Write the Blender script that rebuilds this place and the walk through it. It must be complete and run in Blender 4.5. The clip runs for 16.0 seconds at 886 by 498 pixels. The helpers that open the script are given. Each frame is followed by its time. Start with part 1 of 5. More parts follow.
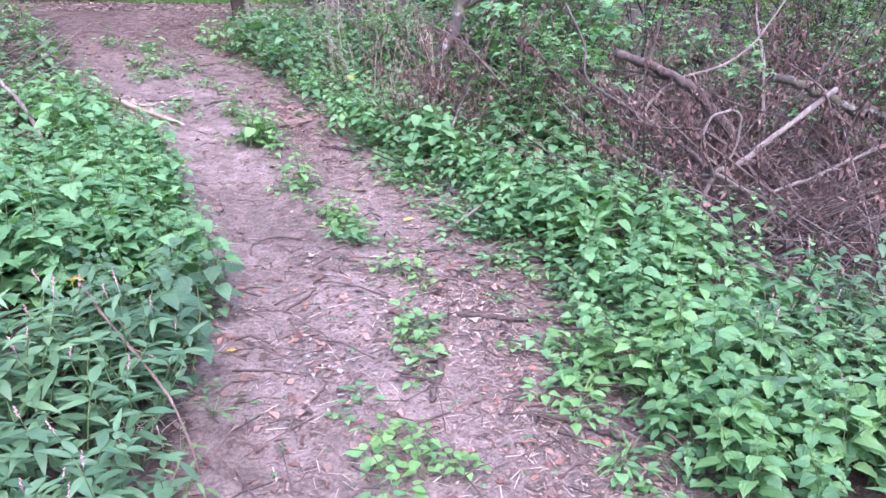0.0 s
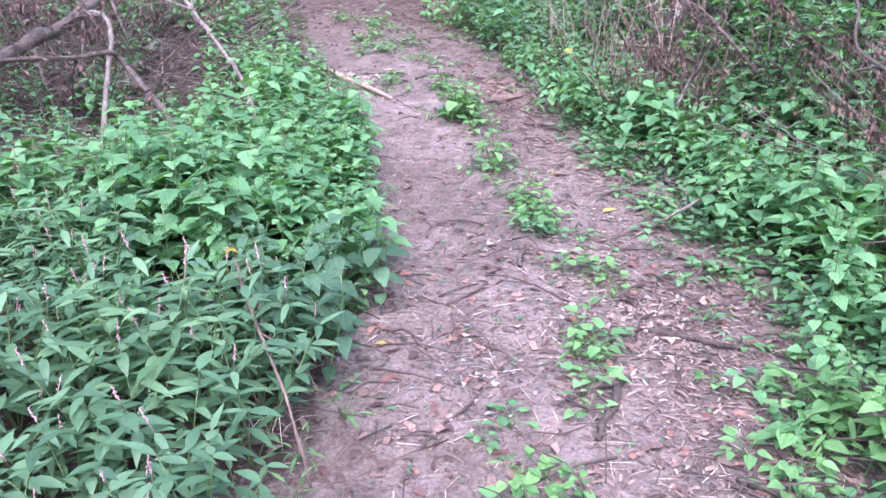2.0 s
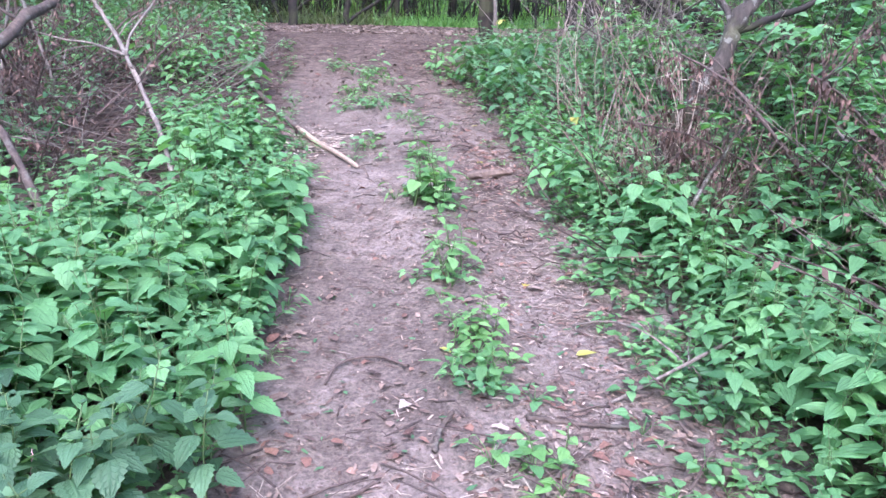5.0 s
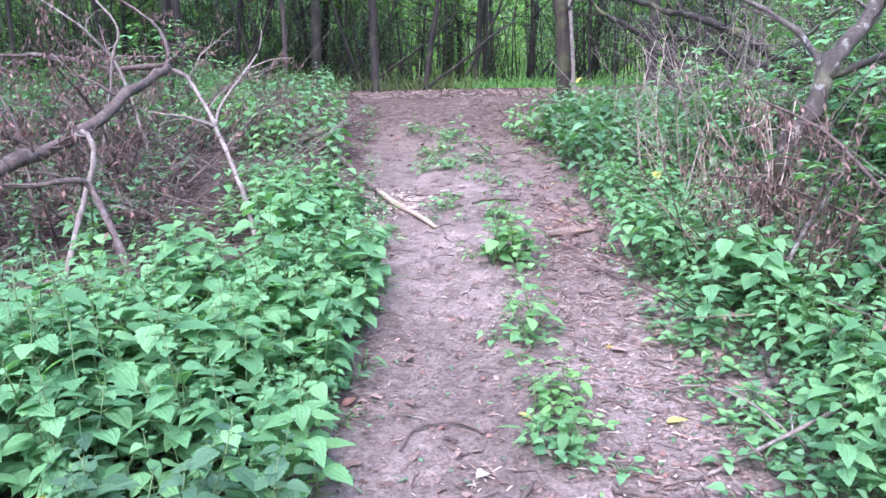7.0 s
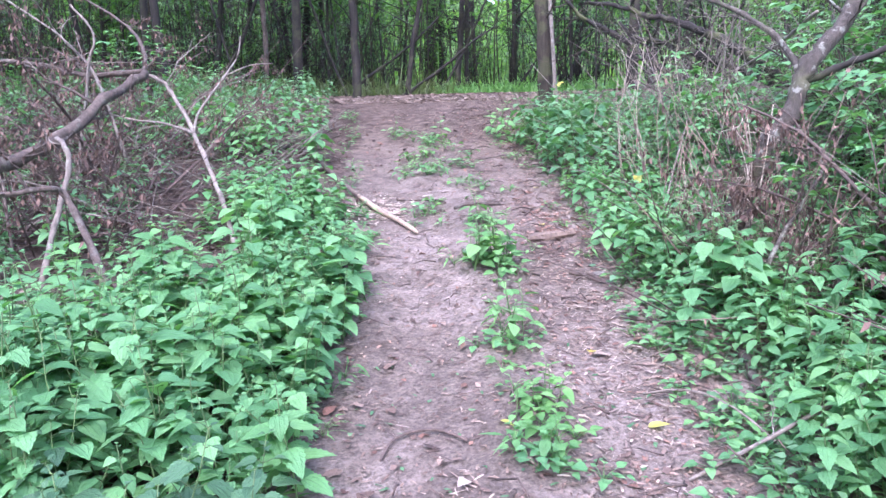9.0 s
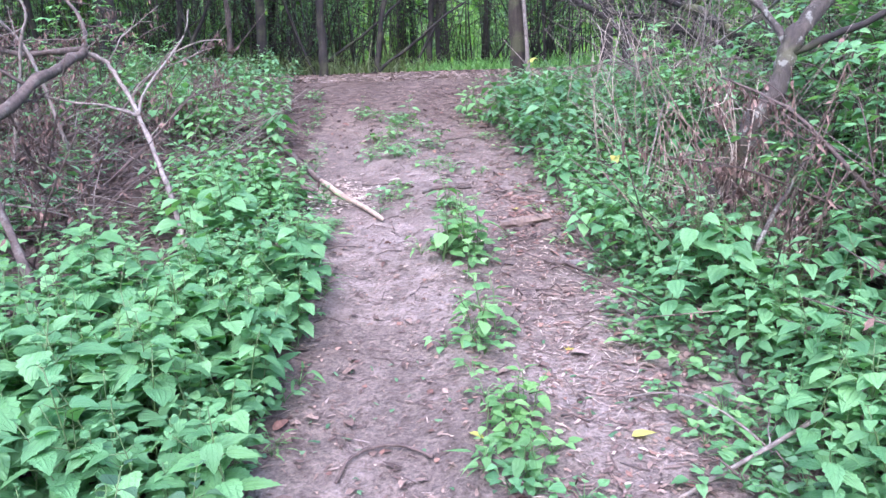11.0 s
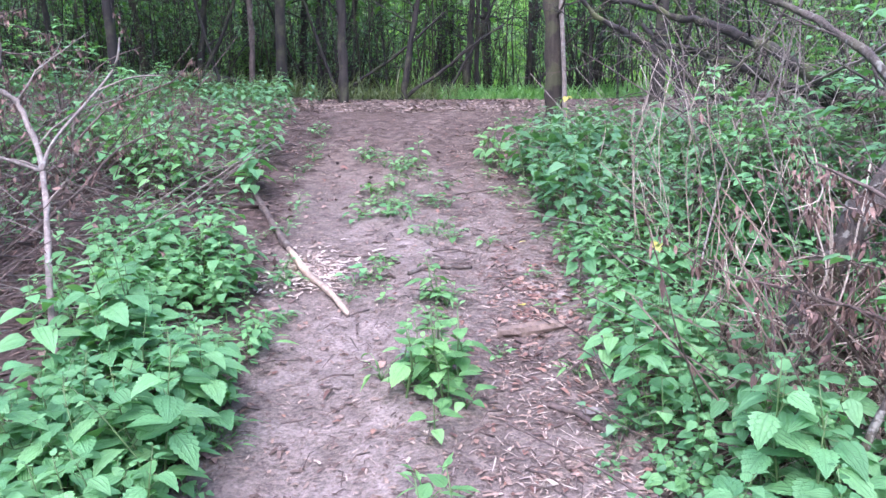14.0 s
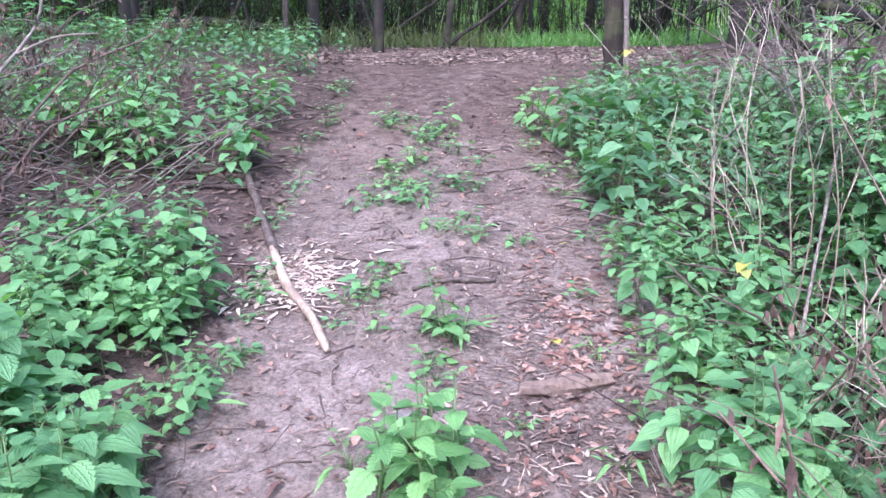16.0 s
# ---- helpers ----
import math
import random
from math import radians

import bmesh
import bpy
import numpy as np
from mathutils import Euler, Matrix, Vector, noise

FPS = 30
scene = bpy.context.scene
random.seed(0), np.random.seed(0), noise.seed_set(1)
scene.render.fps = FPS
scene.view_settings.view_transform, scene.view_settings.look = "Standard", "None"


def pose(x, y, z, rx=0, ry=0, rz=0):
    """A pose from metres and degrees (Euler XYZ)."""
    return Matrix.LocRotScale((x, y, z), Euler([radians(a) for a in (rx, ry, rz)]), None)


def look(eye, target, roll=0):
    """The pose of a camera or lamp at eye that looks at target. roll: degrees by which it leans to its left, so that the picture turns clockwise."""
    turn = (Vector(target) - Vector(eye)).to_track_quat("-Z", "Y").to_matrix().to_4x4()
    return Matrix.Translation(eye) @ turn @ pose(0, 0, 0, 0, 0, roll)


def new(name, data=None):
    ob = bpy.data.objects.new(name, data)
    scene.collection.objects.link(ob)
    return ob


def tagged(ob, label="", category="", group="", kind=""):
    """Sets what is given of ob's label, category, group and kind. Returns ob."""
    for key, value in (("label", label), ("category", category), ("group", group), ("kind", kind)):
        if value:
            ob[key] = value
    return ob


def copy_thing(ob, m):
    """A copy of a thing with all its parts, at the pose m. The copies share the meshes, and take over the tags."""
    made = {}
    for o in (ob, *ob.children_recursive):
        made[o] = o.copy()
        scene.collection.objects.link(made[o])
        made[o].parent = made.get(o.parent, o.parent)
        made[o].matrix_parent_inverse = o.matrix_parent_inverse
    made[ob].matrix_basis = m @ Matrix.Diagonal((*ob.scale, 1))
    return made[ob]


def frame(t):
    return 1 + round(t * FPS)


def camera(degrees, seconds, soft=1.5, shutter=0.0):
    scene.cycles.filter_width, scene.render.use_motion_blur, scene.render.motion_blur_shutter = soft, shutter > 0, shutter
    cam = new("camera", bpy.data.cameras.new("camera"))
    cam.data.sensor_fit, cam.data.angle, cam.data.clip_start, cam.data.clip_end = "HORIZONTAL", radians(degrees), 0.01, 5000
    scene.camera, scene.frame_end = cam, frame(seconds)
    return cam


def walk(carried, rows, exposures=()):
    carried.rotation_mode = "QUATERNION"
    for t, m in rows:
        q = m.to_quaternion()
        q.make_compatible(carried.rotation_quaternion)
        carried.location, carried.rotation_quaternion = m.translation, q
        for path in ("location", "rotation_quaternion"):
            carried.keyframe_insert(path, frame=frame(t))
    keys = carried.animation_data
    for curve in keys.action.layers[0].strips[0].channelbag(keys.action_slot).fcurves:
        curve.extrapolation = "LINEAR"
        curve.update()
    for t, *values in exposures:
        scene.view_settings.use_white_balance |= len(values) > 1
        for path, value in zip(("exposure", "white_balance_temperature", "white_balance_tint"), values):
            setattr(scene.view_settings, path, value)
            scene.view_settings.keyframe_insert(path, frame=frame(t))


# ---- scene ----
cam = camera(62.9, 16.0)
PATH = [
    (0, (-0.008, 0.063, 1.524), (0.872, 1.745, 0.895), 0.5),
    (0.5, (-0.05, 0.098, 1.502), (0.608, 1.862, 0.828), -0.6),
    (1, (-0.053, 0.126, 1.507), (0.407, 1.938, 0.797), -0.1),
    (1.5, (0.057, 0.213, 1.44), (0.442, 2.045, 0.737), -0.5),
    (2, (0.304, 0.402, 1.417), (0.594, 2.264, 0.747), -0.9),
    (2.5, (0.447, 0.621, 1.42), (0.74, 2.481, 0.744), -0.9),
    (3, (0.55, 0.863, 1.433), (0.833, 2.74, 0.803), -0.6),
    (3.5, (0.73, 1.081, 1.422), (1.003, 2.948, 0.758), -2.0),
    (4, (0.843, 1.232, 1.462), (1.105, 3.074, 0.728), -1.3),
    (4.5, (0.862, 1.264, 1.483), (1.062, 3.126, 0.78), -0.7),
    (5, (0.859, 1.268, 1.488), (1.048, 3.176, 0.918), 1.4),
    (5.2, (0.861, 1.276, 1.49), (1.018, 3.199, 0.964), 1.5),
    (7.3, (0.888, 1.326, 1.475), (0.841, 3.283, 1.065), -1.3),
    (7.5, (0.889, 1.326, 1.475), (0.842, 3.283, 1.067), -1.4),
    (8, (0.894, 1.334, 1.479), (0.866, 3.293, 1.08), -1.3),
    (10.3, (0.925, 1.373, 1.474), (0.947, 3.329, 1.058), -1.7),
    (10.5, (0.932, 1.409, 1.473), (0.954, 3.363, 1.044), -1.8),
    (11, (0.953, 1.597, 1.47), (1.02, 3.543, 1.012), -1.9),
    (11.5, (0.996, 1.769, 1.505), (1.137, 3.706, 1.028), -1.8),
    (12, (1.086, 1.933, 1.508), (1.25, 3.848, 0.954), -1.6),
    (12.5, (1.18, 2.076, 1.568), (1.261, 3.986, 0.98), -0.8),
    (13, (1.185, 2.25, 1.564), (1.203, 4.175, 1.02), 0.3),
    (13.2, (1.188, 2.344, 1.583), (1.166, 4.277, 1.071), 0.5),
    (13.5, (1.18, 2.453, 1.633), (1.138, 4.394, 1.155), 1.1),
    (14, (1.259, 2.612, 1.636), (1.203, 4.568, 1.221), -0.2),
    (14.5, (1.39, 2.828, 1.667), (1.242, 4.783, 1.273), -0.9),
    (15, (1.433, 2.995, 1.654), (1.174, 4.926, 1.204), -1.6),
    (15.5, (1.404, 3.243, 1.668), (1.128, 5.15, 1.132), -0.9),
    (16, (1.388, 3.447, 1.709), (1.18, 5.355, 1.148), -0.4),
]
EXPOSURE = [(0, 2.4, 5720, 42), (2, 2.4, 5700, 37), (3.5, 2.36, 5680, 32), (5, 2.36, 5640, 30), (7.5, 2.52, 5600, 31), (12.5, 2.42, 5600, 30), (15, 2.36, 5650, 30), (16, 2.35, 5650, 31)]
walk(cam, [(t, look(eye, target, roll)) for t, eye, target, roll in PATH], EXPOSURE)

# ---- light ----
world = bpy.data.worlds.new("world")
scene.world = world
world.use_nodes = True
wn, wl = world.node_tree.nodes, world.node_tree.links
sky = wn.new("ShaderNodeTexSky")
sky.sky_type, sky.sun_disc = "NISHITA", False
sky.sun_elevation, sky.sun_rotation = radians(58), radians(192)
sky.dust_density, sky.air_density = 3.0, 1.0
wl.new(sky.outputs[0], wn["Background"].inputs["Color"])
wn["Background"].inputs["Strength"].default_value = 0.15
sun = new("sun", bpy.data.lights.new("sun", "SUN"))
sun.data.energy, sun.data.angle, sun.data.color = 0.85, radians(80), (1.0, 0.96, 0.9)
sun.matrix_world = pose(0, 0, 30, 32, 0, -12)

# ---- materials ----


def rnd(a, b):
    return random.uniform(a, b)


def material(name):
    m = bpy.data.materials.new(name)
    m.use_nodes = True
    return m, m.node_tree.nodes, m.node_tree.links, m.node_tree.nodes["Principled BSDF"]


def ramp(n, stops):
    r = n.new("ShaderNodeValToRGB")
    while len(r.color_ramp.elements) < len(stops):
        r.color_ramp.elements.new(0.5)
    for e, (p, c) in zip(r.color_ramp.elements, stops):
        e.position, e.color = p, (*c, 1)
    return r


def noise_tex(n, l, vec, scale, detail=4, rough=0.6):
    t = n.new("ShaderNodeTexNoise")
    t.inputs["Scale"].default_value, t.inputs["Detail"].default_value, t.inputs["Roughness"].default_value = scale, detail, rough
    if vec:
        l.new(vec, t.inputs["Vector"])
    return t


def math_node(n, l, op, a, b):
    m = n.new("ShaderNodeMath")
    m.operation = op
    for i, v in enumerate((a, b)):
        if isinstance(v, (int, float)):
            m.inputs[i].default_value = v
        else:
            l.new(v, m.inputs[i])
    return m.outputs[0]


def mixed(n, l, fac, a, b, blend="MIX"):
    m = n.new("ShaderNodeMix")
    m.data_type, m.blend_type = "RGBA", blend
    for i, v in ((0, fac), (6, a), (7, b)):
        if isinstance(v, (int, float)):
            m.inputs[i].default_value = v
        elif isinstance(v, tuple):
            m.inputs[i].default_value = (*v, 1)
        else:
            l.new(v, m.inputs[i])
    return m.outputs[2]


def leaf_material(name, dark, mid, light, rough=0.45, trans=0.3, veins=True):
    """A leaf: colour varies from leaf to leaf and over the blade; ribs in relief; some light passes through."""
    m, n, l, p = material(name)
    info, geo, tc = n.new("ShaderNodeObjectInfo"), n.new("ShaderNodeNewGeometry"), n.new("ShaderNodeTexCoord")
    r = math_node(n, l, "FRACT", math_node(n, l, "ADD", info.outputs["Random"], geo.outputs["Random Per Island"]), 0)
    col = ramp(n, [(0.0, dark), (0.5, mid), (1.0, light)])
    l.new(r, col.inputs[0])
    spots = noise_tex(n, l, tc.outputs["Object"], 45, 3)
    tone = ramp(n, [(0.3, (0.84, 0.86, 0.80)), (0.7, (1.08, 1.07, 1.08))])
    l.new(spots.outputs[0], tone.inputs[0])
    c = mixed(n, l, 1.0, col.outputs[0], tone.outputs[0], "MULTIPLY")
    patch = noise_tex(n, l, geo.outputs["Position"], 1.7, 3)
    wide = ramp(n, [(0.32, (0.80, 0.84, 0.88)), (0.5, (1, 1, 1)), (0.68, (1.14, 1.1, 0.98))])
    l.new(patch.outputs[0], wide.inputs[0])
    c = mixed(n, l, 1.0, c, wide.outputs[0], "MULTIPLY")
    if veins:
        sep = n.new("ShaderNodeSeparateXYZ")
        l.new(tc.outputs["UV"], sep.inputs[0])
        side = math_node(n, l, "ABSOLUTE", math_node(n, l, "SUBTRACT", sep.outputs[0], 0.5), 0)
        ribs = math_node(n, l, "MINIMUM", side, math_node(n, l, "ABSOLUTE", math_node(n, l, "SUBTRACT", side, 0.25), 0))
        run = math_node(n, l, "SUBTRACT", sep.outputs[1], math_node(n, l, "MULTIPLY", side, 0.55))
        wave = math_node(n, l, "ABSOLUTE", math_node(n, l, "SINE", math_node(n, l, "MULTIPLY", run, 21.0), 0), 0)
        main = math_node(n, l, "MINIMUM", math_node(n, l, "MULTIPLY", ribs, 16.0), 1.0)
        fine = math_node(n, l, "MINIMUM", math_node(n, l, "ADD", math_node(n, l, "MULTIPLY", wave, 1.2), 0.45), 1.0)
        rib = math_node(n, l, "MULTIPLY", main, fine)
        c = mixed(n, l, math_node(n, l, "MULTIPLY", math_node(n, l, "SUBTRACT", 1.0, rib), 0.22), c, tuple(0.8 * q for q in dark))
        bump = n.new("ShaderNodeBump")
        bump.inputs["Strength"].default_value, bump.inputs["Distance"].default_value = 0.45, 0.005
        l.new(rib, bump.inputs["Height"])
        l.new(bump.outputs[0], p.inputs["Normal"])
    l.new(c, p.inputs["Base Color"])
    p.inputs["Roughness"].default_value = rough
    p.inputs["Specular IOR Level"].default_value = 0.32
    tr = n.new("ShaderNodeBsdfTranslucent")
    l.new(mixed(n, l, 1.0, c, (1.3, 1.5, 0.6), "MULTIPLY"), tr.inputs[0])
    mx = n.new("ShaderNodeMixShader")
    mx.inputs[0].default_value = trans
    l.new(p.outputs[0], mx.inputs[1])
    l.new(tr.outputs[0], mx.inputs[2])
    l.new(mx.outputs[0], n["Material Output"].inputs["Surface"])
    return m


def bark_material(name, dark, light, scale=9.0, stretch=0.18, moss=0.0, relief=0.012, lichen=0.0):
    m, n, l, p = material(name)
    tc, mp = n.new("ShaderNodeTexCoord"), n.new("ShaderNodeMapping")
    mp.inputs["Scale"].default_value = (1, 1, stretch)
    l.new(tc.outputs["Object"], mp.inputs["Vector"])
    a = noise_tex(n, l, mp.outputs[0], scale * 3.2, 6, 0.7)
    b = noise_tex(n, l, tc.outputs["Object"], scale * 0.4, 3)
    col = ramp(n, [(0.3, dark), (0.55, tuple((x + y) / 2 for x, y in zip(dark, light))), (0.75, light)])
    l.new(a.outputs[0], col.inputs[0])
    tone = ramp(n, [(0.3, (0.65, 0.65, 0.65)), (0.7, (1.2, 1.17, 1.15))])
    l.new(b.outputs[0], tone.inputs[0])
    c = mixed(n, l, 1.0, col.outputs[0], tone.outputs[0], "MULTIPLY")
    if moss:
        mm = ramp(n, [(0.5, (0, 0, 0)), (0.62, (1, 1, 1))])
        q = noise_tex(n, l, tc.outputs["Object"], 5, 5)
        l.new(q.outputs[0], mm.inputs[0])
        c = mixed(n, l, math_node(n, l, "MULTIPLY", mm.outputs[0], moss), c, (0.10, 0.115, 0.045))
    if lichen:
        lm = ramp(n, [(0.56, (0, 0, 0)), (0.62, (1, 1, 1))])
        q = noise_tex(n, l, tc.outputs["Object"], 17, 4, 0.65)
        l.new(q.outputs[0], lm.inputs[0])
        c = mixed(n, l, math_node(n, l, "MULTIPLY", lm.outputs[0], lichen), c, (0.30, 0.31, 0.265))
    l.new(c, p.inputs["Base Color"])
    p.inputs["Roughness"].default_value = 0.85
    bump = n.new("ShaderNodeBump")
    bump.inputs["Strength"].default_value, bump.inputs["Distance"].default_value = 0.8, relief
    l.new(a.outputs[0], bump.inputs["Height"])
    l.new(bump.outputs[0], p.inputs["Normal"])
    return m


def ground_material():
    """Bare trodden clay on the path, browner loam towards the crest, leaf mould beside it; two vertex attributes say which."""
    m, n, l, p = material("soil")
    tc = n.new("ShaderNodeTexCoord")
    at = n.new("ShaderNodeAttribute")
    at.attribute_name = "bare"
    v = tc.outputs["Object"]
    big, mid, fine, grit = noise_tex(n, l, v, 1.6, 4), noise_tex(n, l, v, 11, 5, 0.65), noise_tex(n, l, v, 70, 5, 0.7), noise_tex(n, l, v, 260, 3, 0.7)
    clay = ramp(n, [(0.3, (0.084, 0.0675, 0.058)), (0.48, (0.168, 0.138, 0.120)), (0.68, (0.298, 0.255, 0.228))])
    f = math_node(n, l, "ADD", math_node(n, l, "MULTIPLY", big.outputs[0], 0.45), math_node(n, l, "MULTIPLY", mid.outputs[0], 0.55))
    wide = noise_tex(n, l, v, 0.55, 3)
    f = math_node(n, l, "ADD", f, math_node(n, l, "MULTIPLY", math_node(n, l, "SUBTRACT", wide.outputs[0], 0.5), 0.35))
    l.new(f, clay.inputs[0])
    brown = ramp(n, [(0.3, (0.058, 0.042, 0.033)), (0.48, (0.108, 0.081, 0.066)), (0.68, (0.19, 0.15, 0.126))])
    l.new(f, brown.inputs[0])
    lo = n.new("ShaderNodeAttribute")
    lo.attribute_name = "loam"
    patchy = math_node(n, l, "ADD", lo.outputs["Fac"], math_node(n, l, "MULTIPLY", math_node(n, l, "SUBTRACT", big.outputs[0], 0.5), 0.8))
    loam = ramp(n, [(0.25, (0, 0, 0)), (0.75, (1, 1, 1))])
    l.new(patchy, loam.inputs[0])
    path = mixed(n, l, loam.outputs[0], clay.outputs[0], brown.outputs[0])
    humus = ramp(n, [(0.3, (0.042, 0.031, 0.026)), (0.5, (0.086, 0.064, 0.054)), (0.72, (0.15, 0.115, 0.098))])
    l.new(mid.outputs[0], humus.inputs[0])
    edge = math_node(n, l, "ADD", at.outputs["Fac"], math_node(n, l, "MULTIPLY", math_node(n, l, "SUBTRACT", mid.outputs[0], 0.5), 0.9))
    sharp = ramp(n, [(0.35, (0, 0, 0)), (0.65, (1, 1, 1))])
    l.new(edge, sharp.inputs[0])
    c = mixed(n, l, sharp.outputs[0], humus.outputs[0], path)
    tone = ramp(n, [(0.3, (0.5, 0.48, 0.46)), (0.5, (1, 1, 1)), (0.7, (1.45, 1.42, 1.4))])
    l.new(fine.outputs[0], tone.inputs[0])
    c = mixed(n, l, 1.0, c, tone.outputs[0], "MULTIPLY")
    vor = n.new("ShaderNodeTexVoronoi")
    vor.inputs["Scale"].default_value = 55
    l.new(v, vor.inputs["Vector"])
    peb = ramp(n, [(0.05, (1, 1, 1)), (0.14, (0, 0, 0))])
    l.new(vor.outputs["Distance"], peb.inputs[0])
    pick = ramp(n, [(0.72, (0, 0, 0)), (0.78, (1, 1, 1))])
    l.new(vor.outputs["Color"], pick.inputs[0])
    pf = math_node(n, l, "MULTIPLY", peb.outputs[0], pick.outputs[0])
    c = mixed(n, l, math_node(n, l, "MULTIPLY", pf, 0.7), c, (0.5, 0.44, 0.4))
    l.new(c, p.inputs["Base Color"])
    p.inputs["Roughness"].default_value = 0.92
    p.inputs["Specular IOR Level"].default_value = 0.25
    h = math_node(n, l, "ADD", math_node(n, l, "MULTIPLY", mid.outputs[0], 1.4), math_node(n, l, "ADD", math_node(n, l, "MULTIPLY", fine.outputs[0], 0.7), math_node(n, l, "MULTIPLY", grit.outputs[0], 0.25)))
    bump = n.new("ShaderNodeBump")
    bump.inputs["Strength"].default_value, bump.inputs["Distance"].default_value = 1.0, 0.02
    l.new(h, bump.inputs["Height"])
    l.new(bump.outputs[0], p.inputs["Normal"])
    return m


def litter_material(name, stops, rough=0.8):
    m, n, l, p = material(name)
    info, geo, tc = n.new("ShaderNodeObjectInfo"), n.new("ShaderNodeNewGeometry"), n.new("ShaderNodeTexCoord")
    r = math_node(n, l, "FRACT", math_node(n, l, "ADD", info.outputs["Random"], geo.outputs["Random Per Island"]), 0)
    col = ramp(n, stops)
    l.new(r, col.inputs[0])
    t = noise_tex(n, l, tc.outputs["Object"], 120, 4)
    tone = ramp(n, [(0.3, (0.6, 0.58, 0.55)), (0.7, (1.2, 1.2, 1.2))])
    l.new(t.outputs[0], tone.inputs[0])
    l.new(mixed(n, l, 1.0, col.outputs[0], tone.outputs[0], "MULTIPLY"), p.inputs["Base Color"])
    p.inputs["Roughness"].default_value = rough
    bump = n.new("ShaderNodeBump")
    bump.inputs["Strength"].default_value, bump.inputs["Distance"].default_value = 0.5, 0.003
    l.new(t.outputs[0], bump.inputs["Height"])
    l.new(bump.outputs[0], p.inputs["Normal"])
    return m


SOIL = ground_material()
NETTLE = leaf_material("nettle_leaf", (0.084, 0.220, 0.094), (0.122, 0.300, 0.128), (0.182, 0.385, 0.170), 0.46, 0.3)
NETTLE_DARK = leaf_material("dark_nettle_leaf", (0.044, 0.108, 0.058), (0.064, 0.150, 0.080), (0.096, 0.205, 0.11), 0.46, 0.25)
NETTLE_DEEP = leaf_material("deep_green_nettle_leaf", (0.070, 0.178, 0.088), (0.104, 0.248, 0.120), (0.155, 0.32, 0.158), 0.46, 0.3)
FRESH = leaf_material("young_leaf", (0.090, 0.225, 0.080), (0.135, 0.31, 0.112), (0.205, 0.41, 0.165), 0.42, 0.3)
KNOT = leaf_material("knotweed_leaf", (0.052, 0.122, 0.062), (0.080, 0.178, 0.088), (0.13, 0.25, 0.13), 0.4, 0.2, False)
CANOPY = leaf_material("canopy_leaf", (0.055, 0.13, 0.035), (0.085, 0.19, 0.05), (0.135, 0.27, 0.08), 0.5, 0.5, False)
# brighter copy of the canopy leaf: the clearing's sunlight is put into its colour
SUNLIT = leaf_material("sunlit_tinted_leaf", (0.10, 0.21, 0.07), (0.15, 0.29, 0.095), (0.21, 0.37, 0.13), 0.5, 0.55, False)
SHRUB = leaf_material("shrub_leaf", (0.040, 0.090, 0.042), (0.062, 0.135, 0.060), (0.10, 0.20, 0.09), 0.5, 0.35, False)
GRASS = leaf_material("grass_blade", (0.09, 0.22, 0.07), (0.15, 0.32, 0.11), (0.23, 0.43, 0.17), 0.5, 0.4, False)
DULLGRASS = leaf_material("dull_grass", (0.085, 0.12, 0.062), (0.125, 0.165, 0.085), (0.19, 0.21, 0.13), 0.6, 0.4, False)
YELLOW = leaf_material("yellow_leaf", (0.36, 0.30, 0.07), (0.46, 0.40, 0.09), (0.36, 0.42, 0.13), 0.5, 0.3, False)
STEM, _n, _l, _p = material("green_stem")
_p.inputs["Base Color"].default_value, _p.inputs["Roughness"].default_value = (0.085, 0.15, 0.05, 1), 0.55
PINK = litter_material("pink_flower", [(0.0, (0.42, 0.22, 0.26)), (0.5, (0.55, 0.33, 0.35)), (1.0, (0.62, 0.47, 0.45))], 0.7)
DRYLEAF = litter_material("dry_leaf", [(0.0, (0.09, 0.048, 0.038)), (0.35, (0.17, 0.088, 0.065)), (0.7, (0.26, 0.15, 0.11)), (1.0, (0.33, 0.24, 0.19))])
HANGING = litter_material("withered_leaf", [(0.0, (0.052, 0.032, 0.026)), (0.5, (0.105, 0.063, 0.049)), (1.0, (0.23, 0.15, 0.118))])
CHIP = litter_material("wood_chip", [(0.0, (0.12, 0.085, 0.072)), (0.6, (0.215, 0.165, 0.14)), (1.0, (0.37, 0.31, 0.27))])
PALECHIP = litter_material("fresh_wood_chip", [(0.0, (0.24, 0.18, 0.14)), (0.5, (0.42, 0.35, 0.29)), (1.0, (0.62, 0.56, 0.48))])
DUFF = litter_material("bark_crumb", [(0.0, (0.07, 0.045, 0.036)), (0.5, (0.15, 0.10, 0.08)), (0.85, (0.26, 0.19, 0.15)), (1.0, (0.45, 0.37, 0.30))])
TANLEAF = litter_material("bleached_leaf", [(0.0, (0.17, 0.12, 0.095)), (0.5, (0.27, 0.21, 0.175)), (1.0, (0.43, 0.37, 0.32))])
FLAKE = litter_material("grey_flake", [(0.0, (0.15, 0.15, 0.14)), (0.5, (0.22, 0.225, 0.21)), (1.0, (0.36, 0.37, 0.35))])
MOULD = litter_material("leaf_mould", [(0.0, (0.06, 0.040, 0.033)), (0.5, (0.13, 0.088, 0.072)), (1.0, (0.25, 0.185, 0.15))])
STRAW = litter_material("dead_stalk", [(0.0, (0.22, 0.17, 0.132)), (0.5, (0.37, 0.31, 0.25)), (1.0, (0.54, 0.475, 0.39))])
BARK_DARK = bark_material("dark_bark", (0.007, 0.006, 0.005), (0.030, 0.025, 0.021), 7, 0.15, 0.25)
BARK_MOSS = bark_material("mossy_bark", (0.008, 0.007, 0.006), (0.036, 0.031, 0.026), 9, 0.4, 0.7, 0.02)
